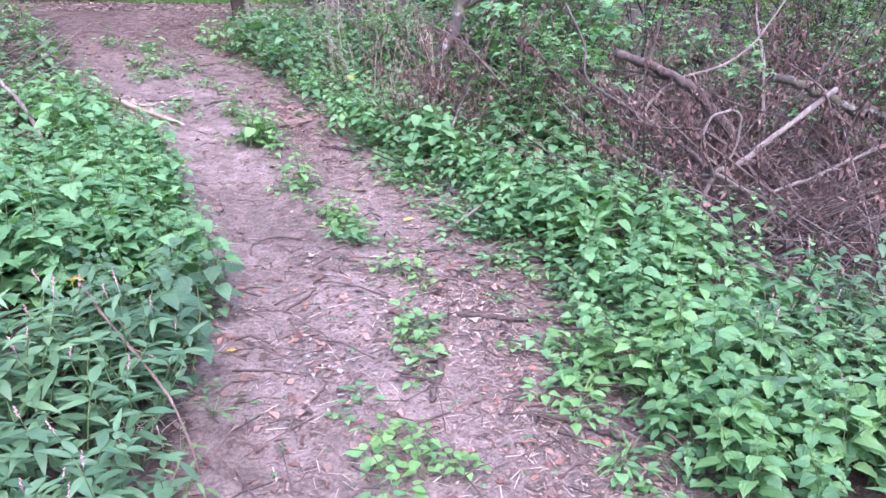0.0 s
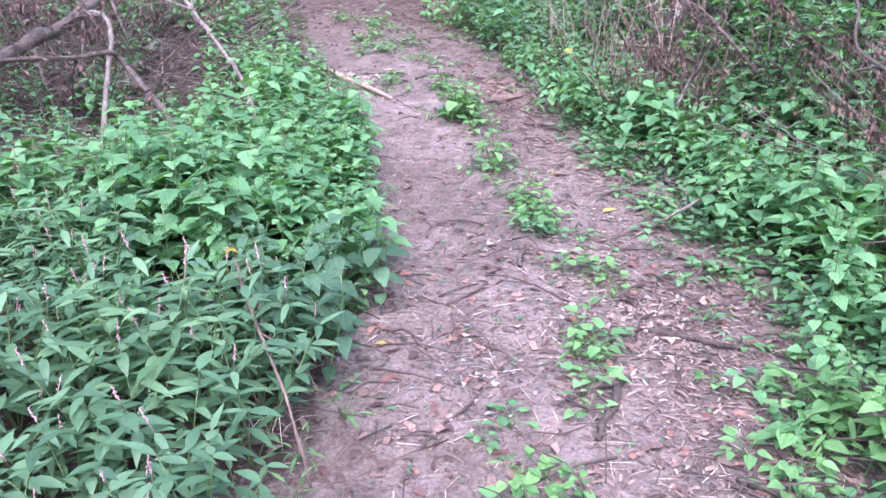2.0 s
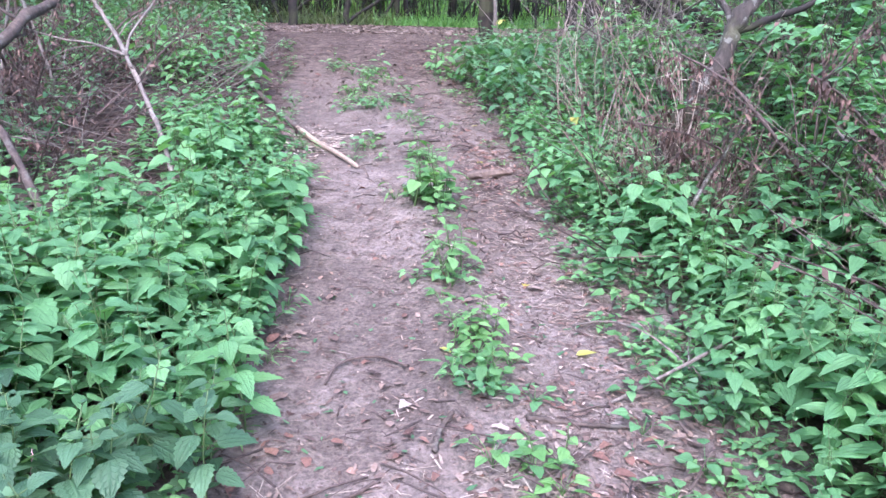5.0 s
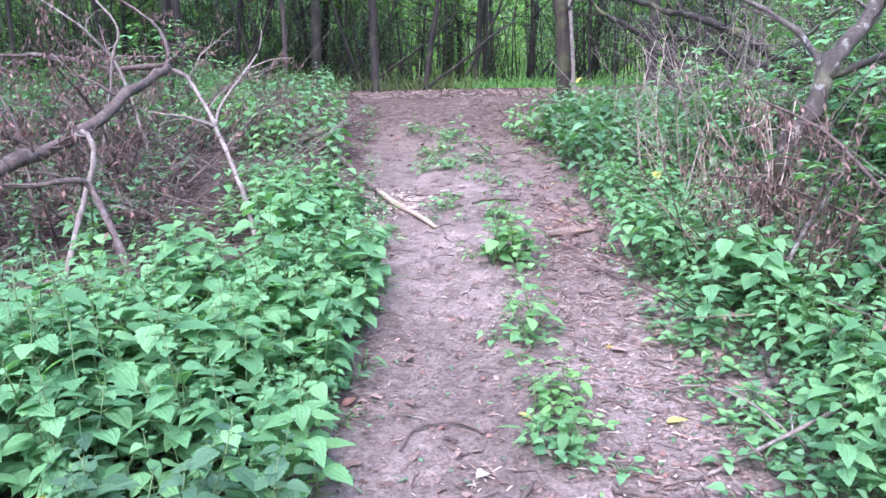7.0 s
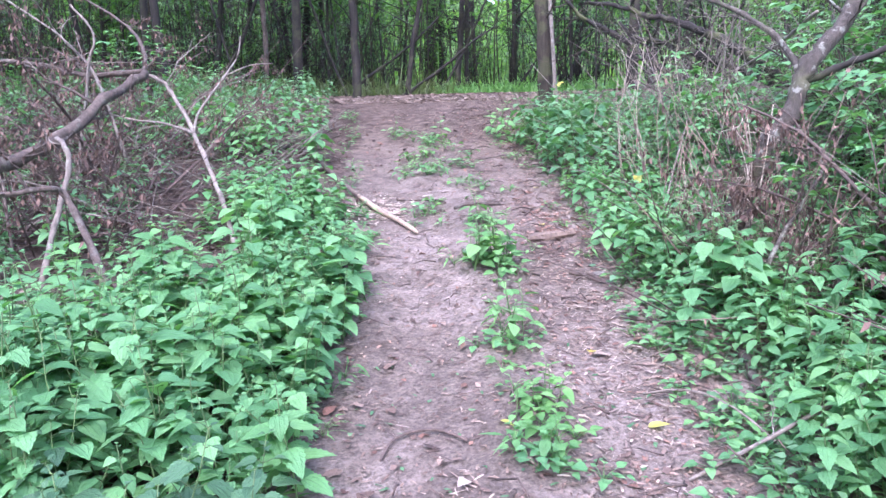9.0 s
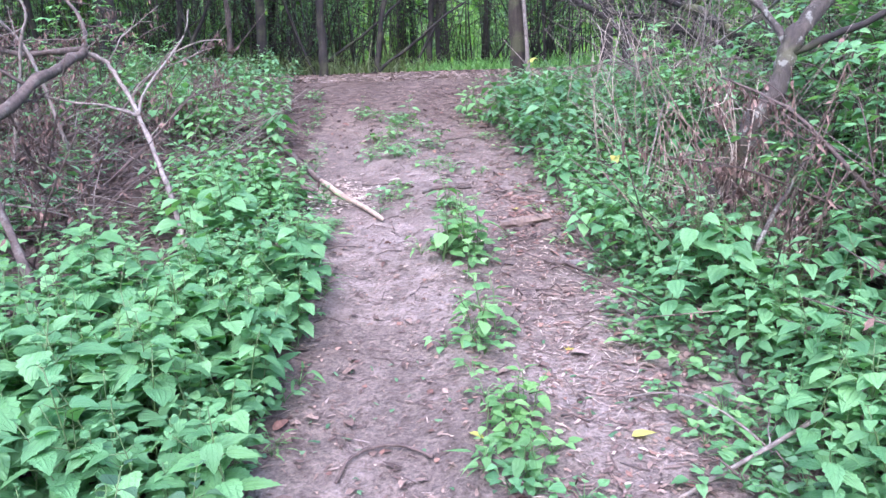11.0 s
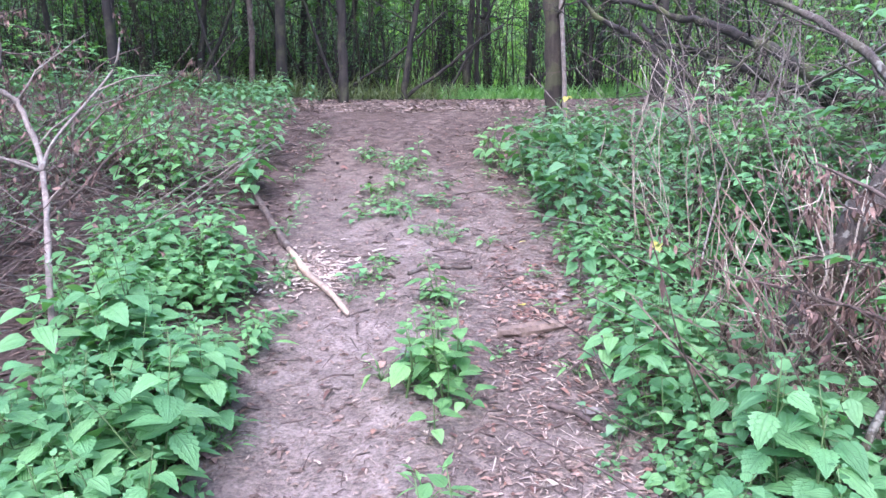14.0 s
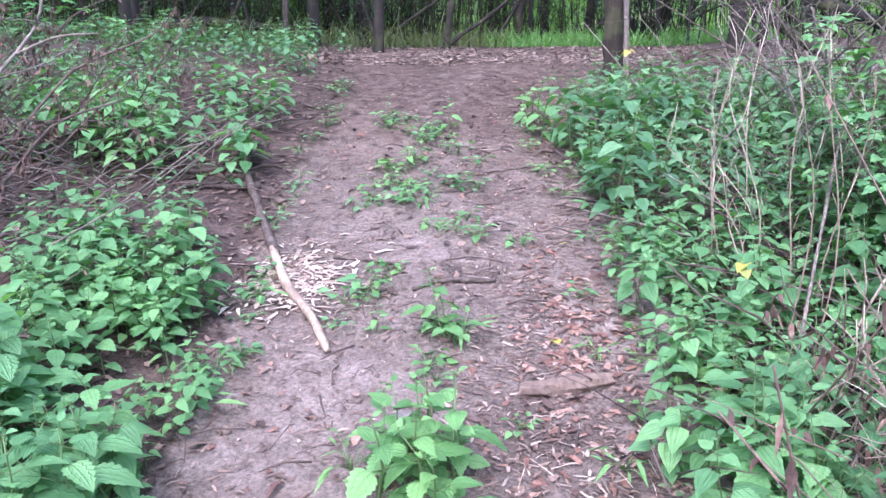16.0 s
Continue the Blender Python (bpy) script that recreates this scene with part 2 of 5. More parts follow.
BARK_TRUNK = bark_material("rough_trunk_bark", (0.012, 0.010, 0.007), (0.078, 0.064, 0.046), 9, 0.13, 0.35, 0.04)
BARK_GREY = bark_material("grey_bark", (0.024, 0.020, 0.017), (0.125, 0.108, 0.09), 10, 0.35, 0.4, 0.035, 0.6)
BARK_LIMB = bark_material("limb_bark", (0.038, 0.029, 0.024), (0.155, 0.122, 0.102), 12, 0.4, 0, 0.016, 0.2)
BARK_PALE = bark_material("weathered_wood", (0.10, 0.086, 0.074), (0.33, 0.29, 0.25), 14, 0.4, 0, 0.014, 0.5)
BARK_BROWN = bark_material("brown_twig", (0.055, 0.040, 0.034), (0.17, 0.13, 0.112), 16, 0.4)
PEELED = bark_material("peeled_wood", (0.20, 0.15, 0.11), (0.50, 0.42, 0.33), 12, 0.3, 0, 0.006)
ROTTEN = bark_material("rotten_wood", (0.11, 0.08, 0.064), (0.28, 0.215, 0.17), 14, 0.3)
STONE = bark_material("pale_stone", (0.11, 0.10, 0.093), (0.25, 0.235, 0.22), 12, 1.0, 0, 0.004)

# ---- mesh tools ----


RECIPE = {}


class Build:
    """Gathers vertices, faces and leaf coordinates for one mesh."""

    def __init__(self):
        self.v, self.f, self.uv = [], [], []

    def mesh(self, name, mat, smooth=True):
        me = bpy.data.meshes.new(name)
        me.from_pydata(self.v, [], self.f)
        me.materials.append(mat)
        if smooth:
            me.polygons.foreach_set("use_smooth", [True] * len(me.polygons))
        if len(self.uv) == len(self.v):
            layer = me.uv_layers.new(name="UVMap")
            idx = np.empty(len(me.loops), dtype=np.int32)
            me.loops.foreach_get("vertex_index", idx)
            layer.data.foreach_set("uv", np.array(self.uv, dtype=np.float32)[idx].ravel())
        me.update()
        RECIPE[me.name] = (np.array(self.v, dtype=np.float64), self.f, self.uv, mat)
        return me

    def tube(self, pts, radii, sides=6, wobble=0.0):
        pts = [Vector(p) for p in pts]
        start, ref = len(self.v), Vector((0.13, 0.31, 0.94))
        for i, p in enumerate(pts):
            d = (pts[min(i + 1, len(pts) - 1)] - pts[max(i - 1, 0)]).normalized()
            if abs(d.dot(ref)) > 0.97:
                ref = Vector((1, 0.2, 0))
            a = d.cross(ref).normalized()
            b = d.cross(a)
            for k in range(sides):
                w = 2 * math.pi * k / sides
                r = radii[i] * (1 + wobble * noise.noise(Vector((p.x * 9 + math.cos(w), p.y * 9 + math.sin(w), p.z * 7))))
                self.v.append(tuple(p + (a * math.cos(w) + b * math.sin(w)) * r))
                self.uv.append((k / sides, i / len(pts)))
        for i in range(len(pts) - 1):
            for k in range(sides):
                q = (k + 1) % sides
                self.f.append((start + i * sides + k, start + i * sides + q, start + (i + 1) * sides + q, start + (i + 1) * sides + k))
        self.f.append(tuple(start + k for k in reversed(range(sides))))
        self.f.append(tuple(start + (len(pts) - 1) * sides + k for k in range(sides)))

    def leaf(self, base, heading, pitch, length, width, droop=0.9, fold=0.25, n=6, serrate=0.0, sharp=0.75, roll=0.0, curl=0.0):
        """A blade that starts at base, points along heading (radians about z), rises by pitch and bends down by droop."""
        ch, sh = math.cos(heading), math.sin(heading)
        x, z, start = 0.0, 0.0, len(self.v)
        for i in range(n + 1):
            t = i / n
            a = pitch - droop * t
            if i:
                x += math.cos(a) * length / n
                z += math.sin(a) * length / n
            w = width * 0.5 * math.sin(math.pi * t ** sharp) ** 0.78 * (1 - 0.45 * t ** 3) if 0 < i < n else 0.0
            tooth = 0.0
            if serrate:
                w *= 1 + serrate * (1 if i % 2 else -1)
                tooth = serrate * width * 0.35 if i % 2 else 0.0
            for s in ((-1, 0, 1) if 0 < i < n else (0,)):
                ly, lz = s * w * math.cos(fold), z + abs(s) * w * math.sin(fold) + s * w * math.sin(roll) - abs(s) * curl * w * t
                lx = x + abs(s) * (tooth - w * 0.1)
                self.v.append((base[0] + lx * ch - ly * sh, base[1] + lx * sh + ly * ch, base[2] + lz))
                self.uv.append((0.5 + s * 0.5, t))
        for i in range(n):
            if i == 0:
                for s in (0, 1):
                    self.f.append((start, start + 2 + s, start + 1 + s))
            elif i == n - 1:
                o = start + 1 + 3 * (i - 1)
                for s in (0, 1):
                    self.f.append((o + s, o + s + 1, o + 3))
            else:
                o = start + 1 + 3 * (i - 1)
                for s in (0, 1):
                    self.f.append((o + s, o + s + 1, o + s + 4, o + s + 3))

    def scrap(self, p, length, width, heading, tilt=0.2, bend=0.3):
        """A small curled chip or scrap of leaf lying at p."""
        c, s, start = math.cos(heading), math.sin(heading), len(self.v)
        for u, w, h in ((-0.5, rnd(0.3, 1), 0), (rnd(-0.2, 0.2), 1, bend), (0.5, rnd(0.1, 0.9), tilt)):
            for k in (-1, 1):
                x, y = (u + rnd(-0.12, 0.12)) * length, k * w * width * 0.5 * rnd(0.5, 1.3)
                self.v.append((p[0] + x * c - y * s, p[1] + x * s + y * c, p[2] + h * width + k * tilt * width * 0.3 + 0.002))
                self.uv.append((0.5 + 0.5 * k, u + 0.5))
        self.f += [(start, start + 2, start + 3, start + 1), (start + 2, start + 4, start + 5, start + 3)]


def part(name, me, parent=None, label=""):
    ob = new(name, me)
    if parent:
        ob.parent = parent
    return tagged(ob, label)


def smooth_line(pts, steps=5):
    """A rounded line through pts."""
    pts, out = [Vector(p) for p in pts], []
    for i in range(len(pts) - 1):
        p0, p1, p2, p3 = pts[max(i - 1, 0)], pts[i], pts[i + 1], pts[min(i + 2, len(pts) - 1)]
        for k in range(steps):
            t = k / steps
            out.append(0.5 * (2 * p1 + (p2 - p0) * t + (2 * p0 - 5 * p1 + 4 * p2 - p3) * t * t + (3 * p1 - p0 - 3 * p2 + p3) * t ** 3))
    return out + [pts[-1]]


# ---- the lie of the land ----
RISE_Y = (-400, -30, -5, 0, 2, 3, 4, 5, 6, 7, 8, 9.3, 10.2, 11, 12, 16, 60, 400)
RISE_Z = (-1.0, -1.0, -0.6, -0.02, 0.215, 0.355, 0.475, 0.62, 0.76, 0.93, 1.1, 1.33, 1.45, 1.52, 1.57, 1.56, 1.5, 1.5)
EDGE_Y = (-4, 1.4, 2.0, 2.4, 2.9, 3.5, 5.0, 5.6, 6.3, 7.5, 9.0, 10.2, 12)
EDGE_L = (-0.6, 0.05, 0.18, 0.26, 0.38, 0.47, 0.48, 0.42, 0.28, 0.12, 0.0, -0.15, -0.6)
EDGE_R = (0.9, 1.42, 1.62, 1.70, 1.72, 1.74, 1.70, 1.74, 1.68, 1.50, 1.62, 2.3, 3.2)


def path_edges(y):
    return float(np.interp(y, EDGE_Y, EDGE_L)), float(np.interp(y, EDGE_Y, EDGE_R))


def bump(v, c, w):
    return math.exp(-((v - c) / w) ** 2)


def land(x, y):
    z = float(np.interp(y, RISE_Y, RISE_Z))
    z = 0.5 * z + 0.25 * (float(np.interp(y - 0.35, RISE_Y, RISE_Z)) + float(np.interp(y + 0.35, RISE_Y, RISE_Z)))
    a, b = path_edges(y)
    out = max(a - x, x - b, 0.0)
    side = min(out, 3.0)
    near = max(0.0, 1 - abs(y - 5) / 40)
    if x < a:
        z += near * (0.05 * side + 0.16 * min(1, side / 0.7) * bump(y, 7.6, 1.6))
    else:
        z += near * 0.05 * side
    u = (x - a) / (b - a)
    on = 1.0 if 0 < u < 1 else math.exp(-(out / 0.15) ** 2)
    fade = bump(y, 4.5, 5.5)
    z += on * fade * (0.022 * bump(u, 0.52, 0.13) - 0.02 * bump(u, 0.25, 0.15) - 0.012 * bump(u, 0.8, 0.12))
    z += 0.012 * noise.noise(Vector((x * 1.7, y * 1.7, 0))) + 0.008 * noise.noise(Vector((x * 5, y * 5, 3)))
    if out > 0 and abs(x) < 40:
        z += min(out, 1) * 0.05 * noise.noise(Vector((x * 1.1, y * 1.1, 7)))
    return z


def axis(fine_a, fine_b, step, far):
    vals, s = list(np.arange(fine_a, fine_b, step)), step
    v = fine_b
    while v < far:
        vals.append(v)
        s *= 1.13
        v += s
    s, v = step, fine_a
    while v > -far:
        s *= 1.13
        v -= s
        vals.insert(0, v)
    return vals


def make_ground():
    xs, ys = axis(-0.9, 2.4, 0.03, 400), axis(0.8, 10.5, 0.03, 400)
    b, bare = Build(), []
    for y in ys:
        a, r = path_edges(y)
        for x in xs:
            fine = 0.006 * noise.noise(Vector((x * 14, y * 14, 1))) + 0.003 * noise.noise(Vector((x * 33, y * 33, 2))) if -1 < x < 2.6 and 0 < y < 11 else 0
            b.v.append((x, y, land(x, y) + fine))
            o = max(a - x, x - r - (0.22 if y > 4.6 else 0.36))
            bare.append(max(0.0, min(1.0, 0.62 - o / 0.35)) * (1 - 0.55 * bump(y, 9.4, 1.9)) * (1 if y > -1 else max(0.35, 1 + 0.16 * (y + 1))) if y < 12 else 0.1)
    w = len(xs)
    b.f = [(j * w + i, j * w + i + 1, (j + 1) * w + i + 1, (j + 1) * w + i) for j in range(len(ys) - 1) for i in range(w - 1)]
    me = b.mesh("ground", SOIL)
    me.attributes.new("bare", "FLOAT", "POINT").data.foreach_set("value", bare)
    me.attributes.new("loam", "FLOAT", "POINT").data.foreach_set("value", [min(1.0, max(0.0, (v[1] - 6.6) / 2.4, 0.34 * min(1.0, 3.1 - v[1]))) for v in b.v])
    return tagged(new("ground", me), "trodden pinkish clay footpath climbing between leaf-mould banks", "ground", "", "structure")


make_ground()


def at(x, y, lift=0.0):
    return Vector((x, y, land(x, y) + lift))


# ---- plants ----


def nettle_kind(seed, height, leaf_len, split, mat, pairs=7, steps=5):
    """A nettle-like plant: a stem with crossed pairs of toothed, drooping leaves. split: each leaf is a part."""
    random.seed(seed)
    lean, side = rnd(-0.07, 0.07), rnd(-0.07, 0.07)
    spine = [Vector((lean * t * t + 0.012 * math.sin(5 * t + seed), side * t * t, height * t)) for t in [k / 8 for k in range(9)]]
    b = Build()
    b.tube([Vector((0, 0, -0.04))] + spine[::2], [0.0032] + [0.0032 - 0.0019 * k / 4 for k in range(5)], 5)
    blades, heading = [], rnd(0, 6.28)
    for k in range(pairs):
        t = 0.16 + 0.84 * (k / (pairs - 1)) ** 0.9
        p = spine[min(8, int(t * 8))].lerp(spine[min(8, int(t * 8) + 1)], t * 8 - int(t * 8))
        size = leaf_len * (0.62 + 0.55 * math.sin(math.pi * min(1, 0.2 + 0.78 * k / (pairs - 1)))) * (0.42 if k == pairs - 1 else 0.66 if k == pairs - 2 else 0.88 if k == pairs - 3 else 1)
        for s in (0, math.pi):
            h = heading + s + rnd(-0.35, 0.35)
            pet = size * rnd(0.22, 0.5)
            up = rnd(0.25, 0.65)
            q = p + Vector((math.cos(h) * pet * math.cos(up), math.sin(h) * pet * math.cos(up), pet * math.sin(up)))
            b.tube([p, q], [0.0016, 0.0012], 3)
            blades.append((q, h + rnd(-0.2, 0.2), rnd(-0.25, 0.25) + (0.55 if k == pairs - 1 else 0.3 if k == pairs - 2 else 0), size * rnd(0.92, 1.2), size * rnd(0.64, 0.80), rnd(0.3, 1.0), rnd(0.06, 0.3), rnd(-0.22, 0.22)))
        heading += math.pi / 2 + rnd(-0.25, 0.25)
    root = part("nettle", b.mesh("nettle", STEM))
    if split:
        for q, h, pi, ln, w, dr, fo, ro in blades:
            lb = Build()
            lb.leaf((0, 0, 0), h, pi, ln, w, dr, fo, 15, 0.095, 0.66, ro)
            part("leaf", lb.mesh("leaf", mat), root).location = q
    else:
        lb = Build()
        for q, h, pi, ln, w, dr, fo, ro in blades:
            lb.leaf(q, h, pi, ln, w, dr, fo, steps, 0.09 if steps > 5 else 0, 0.66, ro)
        part("foliage", lb.mesh("foliage", mat), root)
    return root


def knotweed_kind(seed, split):
    """A sprawling plant with narrow dark leaves and thin pink flower spikes."""
    random.seed(seed)
    height = rnd(0.26, 0.36)
    root_build, blades, spikes = Build(), [], []
    for stem in range(4):
        h0 = stem * 1.57 + rnd(-0.5, 0.5)
        spread = rnd(0.06, 0.16)
        spine = [Vector((math.cos(h0) * spread * t ** 1.3, math.sin(h0) * spread * t ** 1.3, height * rnd(0.97, 1.03) * t - 0.03)) for t in [k / 6 for k in range(7)]]
        root_build.tube(spine, [0.0028 - 0.0014 * k / 6 for k in range(7)], 4)
        for k in (2, 3, 3, 4, 4, 5, 5, 6, 6):
            blades.append((spine[k], h0 + len(blades) * 2.4 + rnd(-0.4, 0.4), rnd(-0.1, 0.5), rnd(0.06, 0.10), rnd(0.020, 0.030), rnd(0.2, 0.75), rnd(0.08, 0.35), rnd(-0.25, 0.25)))
        if stem == seed % 4:
            spikes.append((spine[6], h0 + rnd(-0.8, 0.8)))
    root = part("knotweed", root_build.mesh("knotweed", STEM))
    lb = Build()
    for q, h, pi, ln, w, dr, fo, ro in blades:
        if split:
            one = Build()
            one.leaf((0, 0, 0), h, pi, ln, w, dr, fo, 6, 0, 0.8, ro)
            part("leaf", one.mesh("leaf", KNOT), root).location = q
        else:
            lb.leaf(q, h, pi, ln, w, dr, fo, 4, 0, 0.8, ro)
    if not split:
        part("foliage", lb.mesh("foliage", KNOT), root)
    for q, h in spikes:
        fb = Build()
        tip = Vector((math.cos(h) * 0.02, math.sin(h) * 0.02, rnd(0.05, 0.075)))
        fb.tube([Vector((0, 0, 0)), tip * 0.5, tip], [0.0009, 0.0009, 0.0007], 4)
        for k in range(12 if split else 3):
            c = tip * (0.4 + 0.62 * k / (12 if split else 3))
            o = Vector((rnd(-1, 1), rnd(-1, 1), rnd(-0.4, 0.8))).normalized() * 0.0028
            fb.tube([c, c + o * (1.8 if split else 2.4)], [0.0022, 0.0016], 3)
        part("flower_spike", fb.mesh("flower_spike", PINK), root, "thin pale pink flower spike").location = q
    return root


def weed_kind(seed, mat, size=0.03, count=9, height=0.06, narrow=False):
    """A low seedling tuft of small rounded leaves."""
    random.seed(seed)
    b, blades = Build(), []
    for k in range(count):
        h, r, z = k * 2.4 + rnd(-0.4, 0.4), rnd(0.25, 1.0) * height * 1.1, rnd(0.25, 1.0) * height
        q = Vector((math.cos(h) * r, math.sin(h) * r, z))
        s = size * rnd(0.7, 1.35)
        blades.append((q, h + rnd(-0.6, 0.6), rnd(-0.1, 0.4), s * (2.2 if narrow else 1.0), s * (0.35 if narrow else rnd(0.65, 0.85)), rnd(0.2, 0.8), rnd(0.1, 0.3), rnd(-0.3, 0.3)))
    b.tube([(0, 0, -0.015), (0.002, 0, height * 0.25), (0, 0.003, height * 0.5)], [0.003, 0.0024, 0.0014], 5)
    root = part("weed", b.mesh("weed", STEM))
    for q, h, pi, ln, w, dr, fo, ro in blades:
        lb = Build()
        lb.tube([(-q.x, -q.y, -q.z + 0.005), (-q.x * 0.5, -q.y * 0.5, -q.z * 0.25), (0, 0, 0)], [0.0012, 0.0011, 0.0008], 3)
        lb.leaf((0, 0, 0), h, pi, ln, w, dr, fo, 5, 0, 0.65, ro)
        part("leaf", lb.mesh("leaf", mat), root).location = q
    return root


def tag_kind(root, label, category, group):
    tagged(root, label, category, group)
    return root


NETTLE_LABEL = "bright green nettle plant with toothed drooping leaves"
HERO = [tag_kind(nettle_kind(10 + k, rnd(0.34, 0.46), rnd(0.070, 0.100), True, NETTLE, 8), NETTLE_LABEL, "nettle", "nettles beside the path") for k in range(6)]
FULL = [tag_kind(nettle_kind(30 + k, rnd(0.34, 0.46), rnd(0.070, 0.100), False, NETTLE, 8), NETTLE_LABEL, "nettle", "nettles beside the path") for k in range(8)]
TOOTHED = [tag_kind(nettle_kind(40 + k, rnd(0.34, 0.46), rnd(0.070, 0.100), False, NETTLE, 8, 11), NETTLE_LABEL, "nettle", "nettles beside the path") for k in range(8)]
LIGHT = [tag_kind(nettle_kind(45 + k, rnd(0.26, 0.36), rnd(0.055, 0.080), False, FRESH, 8, 9), "light green young nettle with toothed leaves", "nettle", "nettles beside the path") for k in range(5)]
DEEP = [tag_kind(nettle_kind(50 + k, rnd(0.32, 0.44), rnd(0.070, 0.095), False, NETTLE_DEEP, 8), "deep green nettle plant on the bank", "nettle", "nettles on the bank") for k in range(6)]
DARK_HERO = [tag_kind(nettle_kind(60 + k, rnd(0.34, 0.44), rnd(0.066, 0.090), True, NETTLE_DARK, 8), "dark green nettle plant with broad drooping leaves", "nettle", "nettles beside the path") for k in range(4)]
SMALL = [tag_kind(nettle_kind(70 + k, rnd(0.14, 0.2), rnd(0.058, 0.075), True, FRESH, 4), "small light green nettle on the bare path", "nettle", "young nettles on the path") for k in range(4)]
KNOT_HERO = [tag_kind(knotweed_kind(90 + k, True), "dark green knotweed with narrow leaves and pink spikes", "knotweed", "knotweed patch") for k in range(4)]
KNOT_FULL = [tag_kind(knotweed_kind(100 + k, False), "dark green knotweed with narrow leaves and pink spikes", "knotweed", "knotweed patch") for k in range(6)]
WEED = [tag_kind(weed_kind(120 + k, NETTLE if k % 2 else FRESH, rnd(0.034, 0.048), 9, rnd(0.05, 0.09)), "low green weed seedling on the path edge", "weed", "low weeds") for k in range(6)]
TUFT = [tag_kind(weed_kind(140 + k, FRESH, rnd(0.03, 0.04), 10, rnd(0.06, 0.1), True), "low tuft of narrow grassy leaves", "weed", "low weeds") for k in range(3)]
DARK_WEED = [tag_kind(weed_kind(150 + k, KNOT, rnd(0.03, 0.045), 9, rnd(0.05, 0.1)), "low dark weed", "weed", "low weeds") for k in range(3)]
KINDS = DARK_WEED + DARK_HERO + HERO + TOOTHED + LIGHT + FULL + DEEP + SMALL + KNOT_HERO + KNOT_FULL + WEED + TUFT
FIRST = {}


class Mass:
    """Many plants beyond counting, joined into one object."""

    def __init__(self):
        self.v, self.f, self.uv, self.mi, self.mats, self.n = [], [], [], [], [], 0

    def add(self, root, m):
        for o in (root, *root.children):
            v, f, uv, mat = RECIPE[o.data.name]
            t = np.array(m if o is root else m @ Matrix.Translation(o.location))
            self.v.append(v @ t[:3, :3].T + t[:3, 3])
            if mat not in self.mats:
                self.mats.append(mat)
            self.f += [tuple(i + self.n for i in q) for q in f]
            self.mi += [self.mats.index(mat)] * len(f)
            self.uv += uv
            self.n += len(v)

    def finish(self, name, label, category):
        me = bpy.data.meshes.new(name)
        me.from_pydata(np.concatenate(self.v).tolist(), [], self.f)
        for m in self.mats:
            me.materials.append(m)
        me.polygons.foreach_set("material_index", self.mi)
        me.polygons.foreach_set("use_smooth", [True] * len(self.f))
        idx = np.empty(len(me.loops), dtype=np.int32)
        me.loops.foreach_get("vertex_index", idx)
        me.uv_layers.new(name="UVMap").data.foreach_set("uv", np.array(self.uv, dtype=np.float32)[idx].ravel())
        me.update()
        return tagged(new(name, me), label, category, "", "stuff")


def place(kinds, x, y, size, lean=5.0, mass=None):
    """A plant on the ground, as an object or joined into a mass. The first object of a kind is the kind itself."""
    k = random.choice(kinds)
    p = at(x, y)
    m = pose(p.x, p.y, p.z, rnd(-lean, lean), rnd(-lean, lean), rnd(0, 360)) @ Matrix.Scale(size, 4)
    if mass:
        return mass.add(k, m)
    if k not in FIRST:
        FIRST[k] = m
        return k
    return copy_thing(k, m)


def scatter(kinds, xa, xb, ya, yb, gap, rule, size=(0.85, 1.15), lean=6.0, mass=None):
    """Plants on a jittered grid of spacing gap, where rule(x, y) gives a chance of growth."""
    nx, ny = max(1, int((xb - xa) / gap)), max(1, int((yb - ya) / gap))
    for i in range(nx):
        for j in range(ny):
            x, y = xa + (i + rnd(0, 1)) * gap, ya + (j + rnd(0, 1)) * gap
            c = rule(x, y)
            if c and random.random() < c:
                place(kinds, x, y, rnd(*size) * (0.8 + 0.2 * min(1, c)) * (1 + 0.34 * noise.noise(Vector((x * 1.9, y * 1.9, 6)))), lean, mass)


def left_nettles(x, y):
    a, _ = path_edges(y)
    d = a - x
    if d < (-0.09 if 2.8 < y < 4.3 else 0.0 if y < 4.9 else 0.1) or y < 2.35 or y > 5.5:
        return 0
    if y < 3.0 and x < 0.10 - 0.3 * (y - 2.35):
        return 0
    back = 4.45 + 0.9 * (x + 0.2)
    if y > back and d > 0.55:
        return 0.12
    return 1.0 if d < 1.7 else 0.4


def knot_zone(x, y):
    a, _ = path_edges(y)
    if a - x < 0.08 or x < -2.6:
        return 0
    if y > 2.4 + 0.0 * x and x > 0.15 - 0.3 * (y - 2.35):
        return 0
    return 1.0 if y < 3.4 - 0.1 * x else 0.25


def right_nettles(x, y):
    _, b = path_edges(y)
    d = x - b
    if d < 0.12:
        return 0
    if y < 2.5:
        return 0.9 if d > 0.25 else 0.15
    if y < 3.3:
        return 0.9 if d > 0.35 else 0.05
    if y < 4.7:
        return 1.0 if d > 0.34 else 0.1
    return 0.5 if y < 6.4 and d < 0.9 else 0.22


def withered(x, y):
    """The patch of dead stalks and straw before the leaning trunk."""
    return ((x - 2.48) / 0.32) ** 2 + ((y - 4.7) / 0.45) ** 2 < 1


